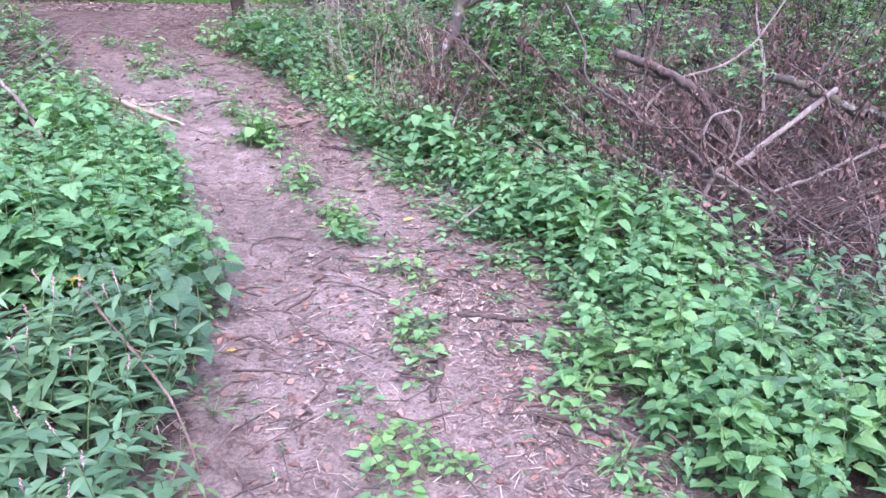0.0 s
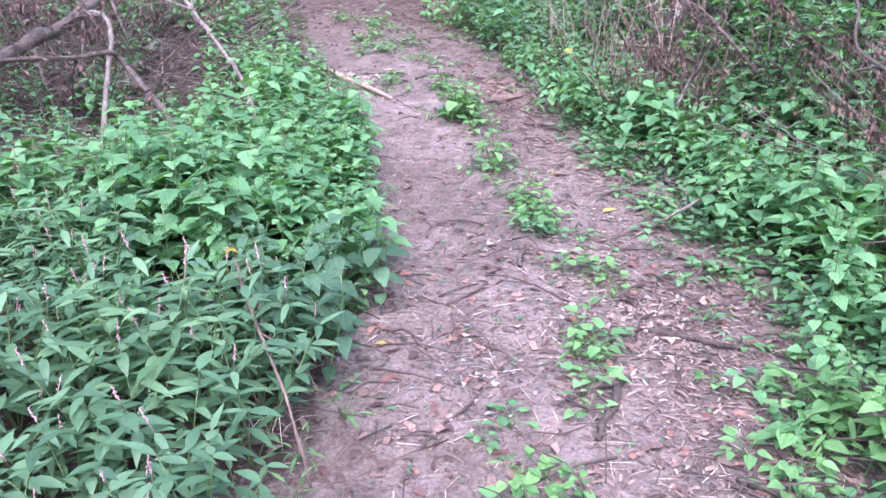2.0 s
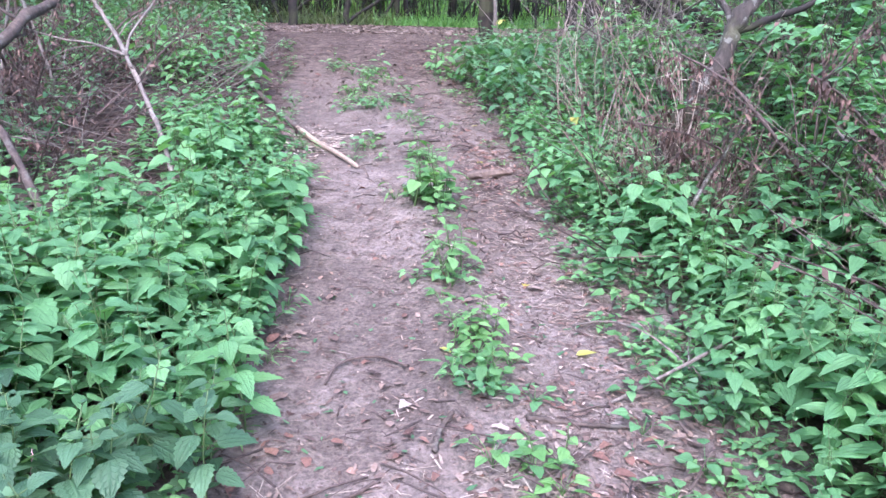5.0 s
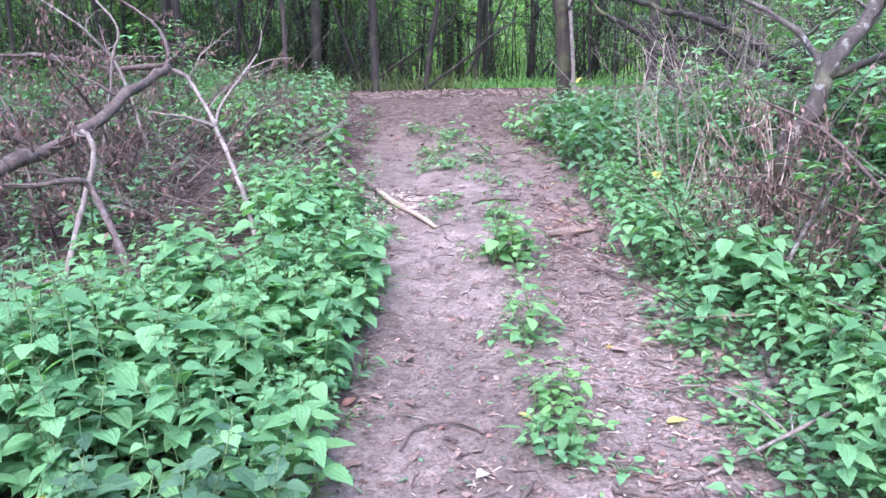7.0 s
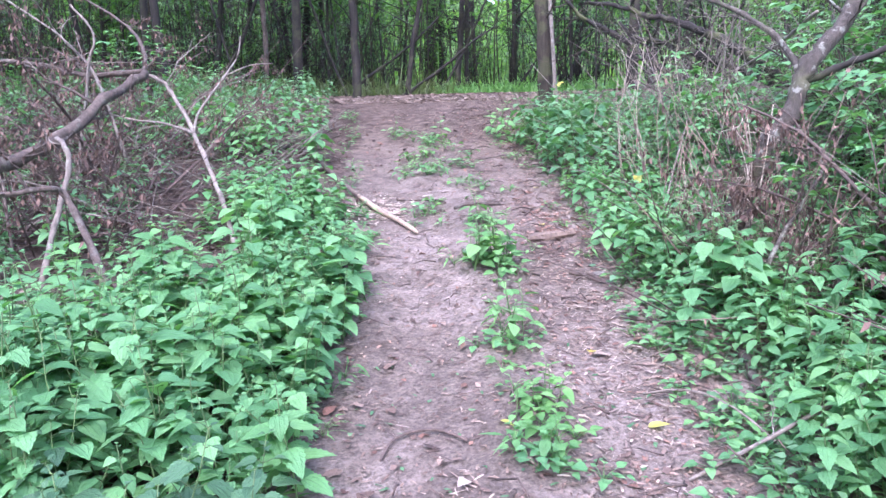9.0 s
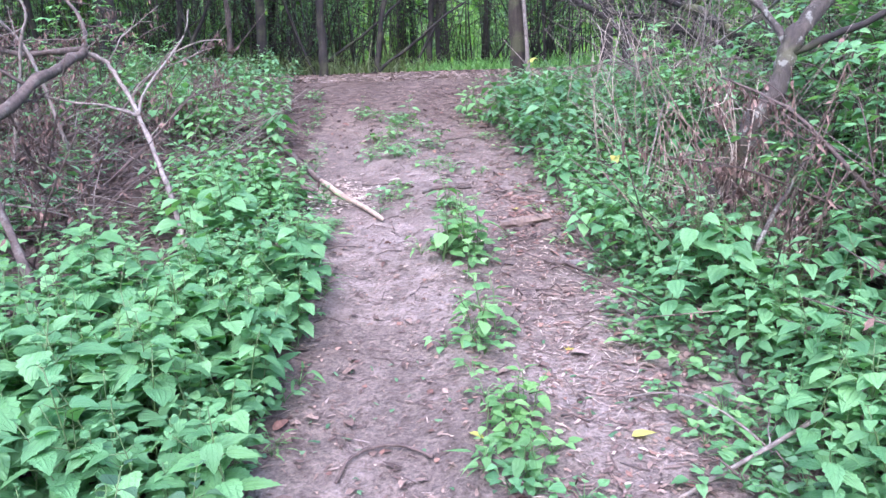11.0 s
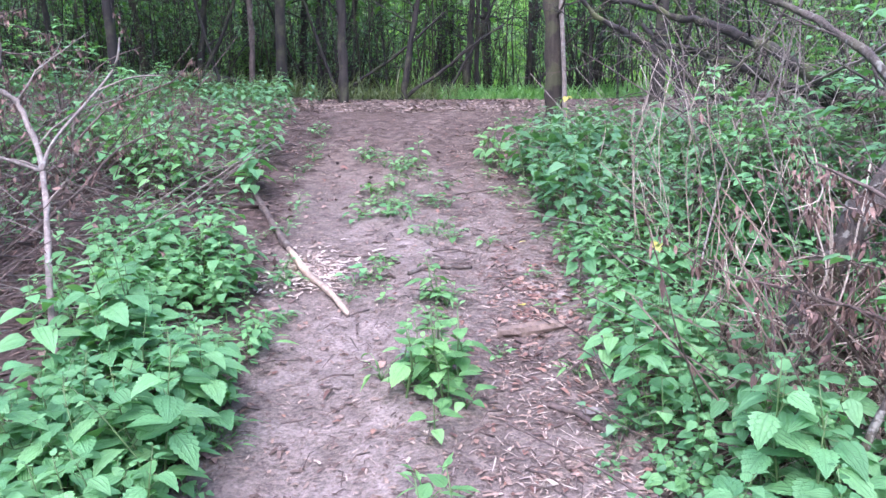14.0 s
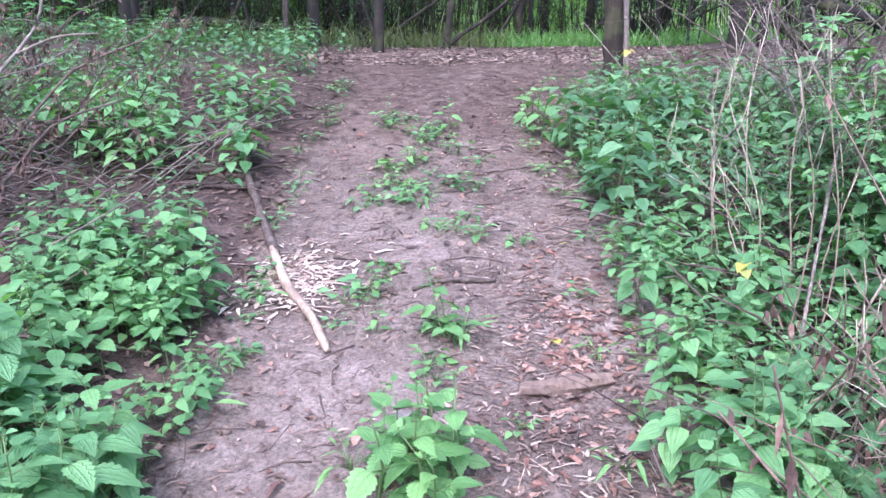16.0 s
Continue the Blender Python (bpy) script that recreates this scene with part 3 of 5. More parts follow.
random.seed(5)
NETTLES, KNOTS, WEEDS = Mass(), Mass(), Mass()
scatter(DARK_HERO, -0.1, 0.6, 2.3, 3.05, 0.118, left_nettles, lean=12)
scatter(HERO, 0.02, 0.6, 3.05, 5.2, 0.12, left_nettles, lean=12)
scatter(TOOTHED, -0.9, 0.02, 2.3, 4.7, 0.108, left_nettles, lean=10, mass=NETTLES)
scatter(FULL, -1.5, -0.9, 2.3, 4.7, 0.12, left_nettles, lean=10, mass=NETTLES)
scatter(FULL, -1.5, 0.02, 4.7, 5.4, 0.115, left_nettles, lean=10, mass=NETTLES)
scatter(HERO, 1.6, 2.12, 2.6, 4.8, 0.125, right_nettles, lean=12)
scatter(FULL, 2.12, 3.4, 2.3, 4.9, 0.125, lambda x, y: 0.15 if withered(x, y) else right_nettles(x, y) if x < 2.85 + 0.25 * (y - 2.5) or y < 2 else 0.15, mass=NETTLES)
scatter(TOOTHED, 1.6, 2.8, 0.9, 2.7, 0.11, lambda x, y: right_nettles(x, y) if x < 2.75 else 0.2, (0.65, 0.9), 12, NETTLES)
scatter(HERO, 1.7, 2.25, 4.8, 6.4, 0.15, lambda x, y: 0.75 if x > path_edges(y)[1] + 0.2 else 0, (0.7, 1.0))
scatter(DEEP, 2.6, 4.6, 4.7, 6.6, 0.15, lambda x, y: 0.85, (0.7, 0.95), mass=NETTLES)
scatter(FULL, 2.15, 3.1, 4.7, 6.6, 0.12, lambda x, y: 0.15 if withered(x, y) else 0.8, (0.65, 1.0), 12, NETTLES)
scatter(DEEP, -2.6, -0.5, 4.7, 6.6, 0.15, lambda x, y: 0 if x > -0.95 and y > 5.3 else 0.8 * (noise.noise(Vector((x * 1.4, y * 1.4, 5))) > -0.05), (0.5, 0.85), mass=NETTLES)
scatter(FULL, -0.3, 0.6, 2.4, 5.0, 0.1, lambda x, y: left_nettles(x, y) * (y > 2.95) if path_edges(y)[0] - x > 0.03 else 0, (0.6, 0.95), 12, NETTLES)
scatter(FULL, 1.7, 2.5, 2.7, 4.8, 0.12, lambda x, y: right_nettles(x, y) if x > path_edges(y)[1] + 0.34 else 0, (0.6, 0.95), 12, NETTLES)
scatter(FULL, 1.7, 2.3, 4.6, 6.6, 0.12, lambda x, y: 0.75 if x > path_edges(y)[1] + 0.05 else 0, (0.5, 0.85), 14, NETTLES)
scatter(DEEP, 4.2, 9.0, 0.5, 6.5, 0.3, lambda x, y: 0.7, (0.7, 1.1), 8, NETTLES)
# low leafy plants on the faces of both hedges
scatter(FULL, -0.6, 0.15, 2.45, 3.3, 0.11, lambda x, y: 0.8, (0.5, 0.8), 12, NETTLES)
scatter(LIGHT, 1.45, 2.3, 1.1, 2.05, 0.11, lambda x, y: 0.8 if x - path_edges(y)[1] > 0.08 else 0, (0.8, 1.2), 14, NETTLES)
scatter(FULL, 0.0, 0.62, 2.5, 5.5, 0.1, lambda x, y: 0.9 if -0.02 < path_edges(y)[0] - x < 0.16 else 0, (0.35, 0.6), 16, NETTLES)
scatter(FULL, 1.5, 2.4, 0.9, 6.6, 0.1, lambda x, y: 0.75 if (0.1 if y < 2.2 else 0.22) < x - path_edges(y)[1] < 0.42 else 0, (0.35, 0.62), 16, NETTLES)
# mound of nettles by the crest
scatter(DEEP, 1.5, 4.4, 6.3, 9.0, 0.14, lambda x, y: 1.0 if ((x - 2.75) / 1.35) ** 2 + ((y - 7.5) / 1.2) ** 2 < 1 and x > path_edges(y)[1] + 0.12 else 0.25 * (x > path_edges(y)[1] + 0.2), (0.85, 1.08), mass=NETTLES)
# low green growth under the brush
scatter(DEEP, -3.4, -0.35, 4.6, 8.4, 0.14, lambda x, y: 0 if -0.95 < x and y > 5.2 else 0.85 * (noise.noise(Vector((x * 1.1, y * 1.1, 14))) > -0.05), (0.35, 0.65), 14, NETTLES)
# a compact clump by the path
scatter(TOOTHED, -0.4, 0.34, 5.4, 6.05, 0.085, lambda x, y: 0.9 if ((x + 0.02) / 0.36) ** 2 + ((y - 5.72) / 0.3) ** 2 < 1 else 0, (0.55, 0.85), 14, NETTLES)
# nettles up the left bank
scatter(HERO, -0.55, 0.35, 5.2, 6.5, 0.15, lambda x, y: 0.9 if path_edges(y)[0] - x > 0.14 and ((x + 0.15) / 0.5) ** 2 + ((y - 5.75) / 0.65) ** 2 < 1 else 0.12 if path_edges(y)[0] - x > 0.2 else 0, (0.7, 0.95))
scatter(FULL, -1.7, 0.06, 6.55, 8.6, 0.15, lambda x, y: 0 if path_edges(y)[0] - x < 0.14 else 0.95 * (noise.noise(Vector((x * 2.2, y * 2.2, 3))) > -0.25) if 6.75 < y < 7.6 + 0.12 * math.sin(4 * x) else 0.9 if ((x + 0.35) / 0.3) ** 2 + ((y - 8.05) / 0.35) ** 2 < 1 else 0.1, (0.7, 1.0), mass=NETTLES)
scatter(DEEP, -5.0, -0.1, 8.6, 12.2, 0.19, lambda x, y: 0.8 * (noise.noise(Vector((x * 0.9, y * 0.9, 2))) > -0.15) if path_edges(y)[0] - x > 0.35 else 0.1 * (path_edges(y)[0] > x), (0.6, 0.95), mass=NETTLES)
scatter(DEEP, -4.0, -0.8, 4.6, 8.6, 0.18, lambda x, y: 0.6 * (noise.noise(Vector((x * 1.3, y * 1.3, 9))) > 0.1), (0.6, 0.95), mass=NETTLES)
scatter(KNOT_HERO, -0.4, 0.35, 1.2, 2.7, 0.135, knot_zone)
scatter(KNOT_FULL, -1.6, -0.4, 0.6, 4.4, 0.12, knot_zone, mass=KNOTS)
scatter(KNOT_FULL, -0.9, 0.3, -0.2, 1.2, 0.13, knot_zone, mass=KNOTS)
scatter(KNOT_FULL, 2.0, 3.4, 0.6, 1.9, 0.15, lambda x, y: 0.9, mass=KNOTS)


def behind(x, y):
    a, b = path_edges(y)
    out = max(a - x, x - b)
    if out < 0.1 or (y > 0.6 and -1.6 < x < 3.4):
        return 0
    return max(0.0, 0.85 - 0.06 * out - 0.05 * max(0.0, -y)) * (noise.noise(Vector((x * 0.8, y * 0.8, 4))) > -0.25 + 0.05 * out)


scatter(KNOT_FULL, -4.2, 0.5, -2.6, 3.4, 0.4, behind, mass=KNOTS)
scatter(DEEP, -6.0, 0.5, -6.0, 4.5, 0.32, behind, mass=NETTLES)
scatter(DEEP, 0.8, 6.5, -6.0, 2.6, 0.32, behind, mass=NETTLES)
# young plants on the ridge between the two ruts
random.seed(8)
for x, y, s in ((1.19, 4.17, 1.25), (1.24, 4.22, 1.0), (1.14, 4.12, 0.9), (1.17, 4.69, 0.75), (1.16, 4.95, 1.35), (1.20, 5.05, 1.3), (1.10, 5.02, 1.1), (1.22, 4.88, 0.9),
                (1.15, 5.68, 1.25), (1.08, 4.9, 1.4), (1.25, 4.98, 1.3), (1.15, 5.1, 1.3), (0.9, 5.75, 0.6), (1.26, 3.36, 0.9), (1.1, 3.37, 0.6), (1.24, 3.66, 0.9), (1.28, 3.72, 0.9), (1.2, 3.62, 0.8),
                (1.30, 2.95, 0.9), (1.07, 2.46, 0.9), (1.1, 2.36, 0.7), (1.62, 2.05, 1.0), (1.66, 1.98, 0.9), (0.76, 7.35, 0.9), (0.84, 7.5, 0.9), (0.7, 7.2, 0.7), (0.8, 6.9, 0.7),
                (0.92, 8.1, 0.9), (0.49, 8.25, 1.0), (1.46, 8.22, 1.5), (1.5, 8.0, 1.3), (1.44, 8.4, 1.2), (0.8, 1.72, 0.9), (0.86, 1.8, 0.8)):
    place(SMALL, x, y, s * (1.15 if y > 4 else 0.9), 8)
    if s > 1.05 or y < 3.7:
        place(SMALL, x + rnd(-0.07, 0.07), y + rnd(-0.08, 0.08), s * 0.9, 14)
for cx, cy, rad, num in ((1.18, 4.15, 0.09, 7), (1.16, 4.95, 0.12, 8), (1.17, 5.6, 0.1, 5), (1.23, 3.65, 0.1, 9), (1.28, 3.35, 0.07, 4), (1.25, 2.95, 0.08, 4), (1.08, 2.4, 0.09, 6), (0.8, 1.75, 0.16, 12), (0.78, 6.05, 0.1, 6), (0.78, 7.2, 0.22, 22), (0.85, 7.9, 0.15, 10), (1.18, 6.6, 0.12, 5), (0.5, 8.25, 0.12, 6), (1.6, 2.05, 0.12, 10), (1.5, 1.7, 0.15, 10)):
    for k in range(num):
        place(WEED + TUFT[:1], cx + random.gauss(0, rad * 0.7), cy + random.gauss(0, rad * 1.1), rnd(0.7, 1.2), 8, None if k < 3 else WEEDS)
# weeds along both edges of the path
for k in range(330):
    y = rnd(1.2, 9.4)
    a, b = path_edges(y)
    mass = None if k < 36 else WEEDS
    if random.random() < 0.2:
        place(WEED[1::2] + TUFT, a - abs(random.gauss(0, 0.07)) + 0.07, y, rnd(0.5, 1.1), 8, mass)
    elif y < 4.6 or random.random() < 0.5:
        place(WEED + TUFT[:1], b + random.gauss(0.14, 0.12), y, rnd(0.5, 1.1), 8, mass)
for k in range(120):
    y = rnd(2.2, 5.4)
    place(WEED[1::2] + DARK_WEED, path_edges(y)[1] + random.gauss(0.24, 0.1), y, rnd(0.5, 1.2), 12, WEEDS)
NETTLES.finish("nettle_undergrowth", "dense green nettle undergrowth on both banks", "nettles")
KNOTS.finish("knotweed_undergrowth", "dense dark knotweed with pink flower spikes", "knotweed")
WEEDS.finish("low_weeds", "low green weeds along the path edges", "weeds")
for k, m in FIRST.items():
    k.matrix_basis = m
for k in KINDS:
    if k not in FIRST:
        for o in (*k.children, k):
            bpy.data.objects.remove(o)

# ---- dead branches and brush ----


def branch(name, pts, r0, r1, mat, label, category="branch", group="", twigs=(), sides=8, leaves=0, seed=0, leaf_mat=None):
    """A bent, tapering branch through pts. twigs: (start 0..1, direction, length); leaves: withered leaves left on it."""
    random.seed(seed)
    line = smooth_line(pts, 5)
    n = len(line)
    for i in range(1, n - 1):
        line[i] = line[i] + Vector((rnd(-1, 1), rnd(-1, 1), rnd(-1, 1))) * min(0.012, r0 * 0.35)
    b = Build()
    b.tube(line, [(r0 + (r1 - r0) * i / (n - 1)) * (1 + 0.12 * math.sin(i * 2.1 + seed)) for i in range(n)], sides, 0.25)
    root = part(name, b.mesh(name, mat))
    spots = [(line[int(rnd(0.2, 1) * (n - 1))]) for _ in range(leaves)]
    for t, d, ln in twigs:
        p, d = line[int(t * (n - 1))], Vector(d).normalized()
        tp = [p]
        for k in range(6):
            d = (d + Vector((rnd(-1, 1), rnd(-1, 1), rnd(-1, 1))) * 0.28).normalized()
            tp.append(tp[-1] + d * ln / 6)
        tb = Build()
        rr = min(0.011, max(0.0028, (r0 + (r1 - r0) * t) * 0.4))
        tb.tube(tp, [rr * (1 - 0.75 * k / 6) for k in range(7)], 5, 0.2)
        for k in (2, 3, 4, 5):
            q = tp[k]
            e = (d + Vector((rnd(-1, 1), rnd(-1, 1), rnd(-0.6, 1))) * 1.1).normalized()
            mid = q + e * ln * 0.16
            tb.tube([q, mid, mid + (e + Vector((rnd(-1, 1), rnd(-1, 1), rnd(-1, 1))) * 0.4).normalized() * ln * 0.14], [rr * 0.5, rr * 0.38, rr * 0.2], 4)
            if leaves:
                spots += [mid, q]
        part("twig", tb.mesh("twig", mat), root)
    if leaves:
        lb = Build()
        for s in spots:
            for k in range(random.choice((2, 3, 4))):
                lb.leaf(s + Vector((rnd(-1, 1), rnd(-1, 1), rnd(-1, 0.2))) * 0.02, rnd(0, 6.28), rnd(-1.7, -0.9), rnd(0.02, 0.05), rnd(0.009, 0.02), rnd(-1.2, 1.2), rnd(0.3, 1.2), 3, 0, 0.8, rnd(-0.8, 0.8))
        tagged(part("withered_foliage", lb.mesh("withered_foliage", leaf_mat or HANGING), root, "hanging withered brown leaves"), kind="stuff")
    return tagged(root, label, category, group)


def fan(num, up=0.3, ln=(0.2, 0.5)):
    return [(rnd(0.3, 1.0), (rnd(-1, 1), rnd(-1, 1), rnd(up - 0.6, up + 0.6)), rnd(*ln)) for _ in range(num)]


random.seed(11)
FALLEN = "fallen branches left of the path"
branch("fallen_limb", [at(-1.75, 3.95, 0.25), (-1.3, 4.75, 1.17), (-1.08, 5.16, 1.33), (-0.98, 5.55, 1.53), (-0.88, 5.91, 1.69)], 0.040, 0.026, BARK_LIMB, "thick brown fallen limb propped over the brush", "branch", FALLEN, fan(4), 12, 6, 1)
branch("fork_branch", [(-0.88, 5.91, 1.68), (-0.78, 5.9, 1.63), (-0.7, 5.85, 1.54), (-0.54, 5.66, 1.33), (-0.36, 5.34, 1.13), (-0.19, 5.02, 0.92), at(-0.1, 4.88, -0.03)], 0.0125, 0.0125, BARK_PALE, "pale lichened forked branch leaning on a limb", "branch", FALLEN, [(0.5, (-1, 0.2, 0.35), 0.5), (0.45, (0.7, 0.3, 1), 0.6), (0.6, (0.6, 0.2, 0.9), 0.35), (0.2, (0.5, 0.6, 1), 0.5)], 8, 14, 2)
fork = scene.objects["fork_branch"]
for line, r in (([(-0.53, 5.64, 1.325), (-0.52, 5.74, 1.45), (-0.40, 5.92, 1.66), (-0.33, 5.98, 1.78), (-0.31, 6.0, 1.9)], 0.009), ([(-0.53, 5.64, 1.325), (-0.70, 5.62, 1.39), (-0.85, 5.6, 1.41), (-1.05, 5.58, 1.47)], 0.008), ([(-0.40, 5.92, 1.66), (-0.25, 5.95, 1.72), (-0.12, 6.0, 1.73)], 0.005)):
    pts = smooth_line(line, 4)
    ab = Build()
    ab.tube(pts, [r * (1 - 0.6 * k / len(pts)) for k in range(len(pts))], 7, 0.25)
    part("twig", ab.mesh("twig", BARK_PALE), fork)
branch("dead_branch", [(-0.89, 5.92, 1.7), (-0.95, 6.1, 1.8), (-1.07, 6.3, 1.94), (-1.31, 6.5, 2.11), (-1.63, 6.7, 2.26)], 0.016, 0.006, BARK_LIMB, "bare upright dead branch with withered leaves", "branch", FALLEN, fan(5), 6, 16, 3)
branch("dead_branch", [(-0.9, 5.93, 1.7), (-1.33, 6.1, 1.69), (-1.83, 6.3, 1.79), (-2.4, 6.4, 1.8)], 0.02, 0.011, BARK_LIMB, "dark horizontal dead branch across the brush", "branch", FALLEN, fan(6), 6, 16, 4)
branch("dead_branch", [(-1.3, 4.5, 1.12), (-0.94, 4.45, 1.13), (-0.78, 4.45, 1.15), (-0.72, 4.5, 1.08), (-0.47, 4.2, 0.83), at(-0.3, 4.02, 0.05)], 0.010, 0.018, BARK_LIMB, "broken grey-brown stick stuck in the nettles", "branch", FALLEN, [(0.1, (-1, 0.1, -0.2), 0.5), (0.2, (-1, -0.3, 0.3), 0.4)], 8, 4, 5)
branch("dead_branch", [(-0.98, 4.95, 1.34), (-0.87, 4.8, 1.32), (-0.83, 4.75, 1.21), (-0.86, 4.65, 1.01), (-0.88, 4.5, 0.74), at(-0.9, 4.45, -0.02)], 0.011, 0.016, BARK_PALE, "curved pale grey dead stick standing in weeds", "branch", FALLEN, [(0.2, (-1, 0.1, 0.2), 0.3)], 8, 3, 6)
branch("dead_branch", [(-1.8, 6.0, 2.2), (-1.5, 6.0, 1.99), (-1.33, 5.95, 1.85), (-1.18, 5.9, 1.66), at(-1.0, 5.8, 0.3)], 0.006, 0.011, BARK_PALE, "thin pale arching dead twig", "branch", FALLEN, fan(4), 6, 8, 7)
branch("dead_branch", [(-1.24, 5.8, 2.08), (-1.12, 5.8, 1.91), (-1.17, 5.8, 1.74), (-1.22, 5.8, 1.5), at(-1.3, 5.7, 0.1)], 0.006, 0.011, BARK_PALE, "thin pale crooked dead twig", "branch", FALLEN, fan(3), 6, 8, 8)
for k in range(44):
    x, y = rnd(-3.4, -0.6), rnd(4.7, 7.4)
    p = at(x, y, rnd(0.02, 0.15))
    d = Vector((rnd(-1, 1), rnd(-1, 1), rnd(-0.05, 1.0))).normalized()
    ln = rnd(0.6, 1.5)
    branch("dead_branch", [p, p + d * ln * 0.4 + Vector((0, 0, rnd(0, 0.12))), p + d * ln * 0.75 + Vector((rnd(-0.1, 0.1), rnd(-0.1, 0.1), 0.04)), p + d * ln], rnd(0.006, 0.012), 0.003, random.choice((BARK_BROWN, BARK_PALE, BARK_LIMB)), "tangled brown dead branch with withered leaves", "branch", FALLEN, fan(5), 5, 22, 100 + k)
    random.seed(700 + k)

PILE = "brush pile right of the path"
branch("dead_branch", [(2.84, 3.4, 1.29), (3.05, 3.3, 1.21), (3.23, 3.2, 1.12), (3.36, 3.1, 0.96), at(3.7, 2.9, 0.1)], 0.026, 0.034, BARK_LIMB, "broken brown branch with a splintered end", "branch", PILE, fan(3), 8, 5, 20)
branch("dead_branch", [(3.62, 2.55, 1.14), (3.29, 2.6, 0.93), (3.05, 2.65, 0.76), (2.97, 2.7, 0.71), at(2.86, 2.75, 0.0)], 0.015, 0.013, BARK_PALE, "pale peeled branch sticking out of the pile", "branch", PILE, fan(2, 0.2, (0.15, 0.3)), 8, 0, 21)
branch("dead_branch", [(2.97, 2.7, 0.71), (2.93, 3.0, 0.67), (2.9, 3.3, 0.7), (2.88, 3.6, 0.81), (2.86, 4.0, 0.99), (2.83, 4.22, 1.14)], 0.011, 0.005, BARK_PALE, "long thin grey arching dead twig", "branch", PILE, fan(3, 0.2, (0.15, 0.3)), 6, 2, 22)
branch("dead_branch", [(2.84, 3.9, 1.56), (2.85, 3.7, 1.32), (2.81, 3.6, 1.13), (2.91, 3.3, 0.98), (2.99, 3.0, 0.84), (2.97, 2.7, 0.71)], 0.007, 0.014, BARK_LIMB, "crooked grey-brown dead branch", "branch", PILE, fan(4), 6, 8, 23)
branch("dead_branch", [(2.97, 2.7, 0.69), (2.86, 2.7, 0.9), (2.9, 2.7, 1.02), (3.07, 2.68, 1.03), (3.05, 2.66, 0.86), (3.01, 2.7, 0.72)], 0.008, 0.006, BARK_PALE, "pale dead vine curled into a loop", "branch", PILE, (), 6, 0, 24)
branch("dead_branch", [(2.97, 2.7, 0.72), (3.11, 2.5, 0.62), (3.25, 2.4, 0.57), (3.19, 2.4, 0.49), at(3.1, 2.3, 0.02)], 0.012, 0.006, BARK_PALE, "pale crooked dead root-like twig", "branch", PILE, fan(2, 0, (0.15, 0.3)), 6, 0, 25)
branch("dead_branch", [(3.85, 2.1, 0.98), (3.73, 2.3, 0.88), (3.46, 2.45, 0.72), (3.11, 2.5, 0.63)], 0.013, 0.008, BARK_PALE, "straight pale dead branch on the pile", "branch", PILE, fan(3), 6, 3, 26)
branch("dead_branch", [at(4.5, 2.2, 0.2), (4.02, 2.5, 0.96), (3.81, 2.6, 1.03), (3.66, 2.75, 1.13), (3.58, 2.9, 1.17)], 0.036, 0.026, BARK_GREY, "thick grey broken branch on the pile", "branch", PILE, fan(3), 10, 4, 27)
branch("dead_branch", [(3.95, 3.2, 1.6), (3.7, 3.2, 1.33), (3.44, 3.2, 1.21), (3.24, 3.3, 1.14), (3.0, 3.3, 0.96), at(2.9, 3.3, 0.1)], 0.006, 0.012, BARK_PALE, "thin pale arching dead branch", "branch", PILE, fan(4), 6, 10, 28)
for k in range(52):
    x, y = rnd(2.85, 5.4), rnd(1.5, 4.4)
    p = at(x, y, rnd(0.02, 0.25))
    d = Vector((rnd(-1, 1), rnd(-1, 1), rnd(0.0, 1.1))).normalized()
    ln = rnd(0.6, 1.5)
    branch("dead_branch", [p, p + d * ln * 0.4 + Vector((0, 0, rnd(0, 0.15))), p + d * ln * 0.75 + Vector((rnd(-0.1, 0.1), rnd(-0.1, 0.1), 0.05)), p + d * ln], rnd(0.007, 0.017), 0.004, random.choice((BARK_BROWN, BARK_BROWN, BARK_PALE, BARK_LIMB)), "tangled brown dead branch with withered leaves", "branch", PILE, fan(6), 5, 46, 200 + k)
    random.seed(900 + k)

# leaning tree, its limbs and the dry stalks in front of it
branch("leaning_tree", [at(2.3, 4.88, -0.06), (2.40, 4.95, 0.9), (2.51, 4.98, 1.17), (2.66, 5.02, 1.39), (2.74, 5.06, 1.58), (2.91, 5.1, 1.79), (3.18, 5.2, 2.15), (3.6, 5.3, 2.9), (3.8, 5.4, 4.2)], 0.056, 0.030, BARK_GREY, "leaning grey mossy trunk with flaking bark", "tree", "", [(0.45, (0.3, 0.5, 1), 0.5), (0.55, (0.6, 0.2, 1), 0.6), (0.65, (-0.1, 0.8, 1), 0.7), (0.75, (0.5, -0.3, 1), 0.6)], 16, 0, 40)
branch("dead_branch", [(2.63, 4.62, 1.18), (2.61, 4.58, 1.12), (2.5, 4.5, 1.0), (2.36, 4.4, 0.86), at(2.2, 4.3, 0.02)], 0.007, 0.011, BARK_GREY, "grey dead stick leaning among the nettles", "branch", "fallen tree tangle", fan(2, 0.2, (0.1, 0.25)), 8, 0, 48)
random.seed(39)
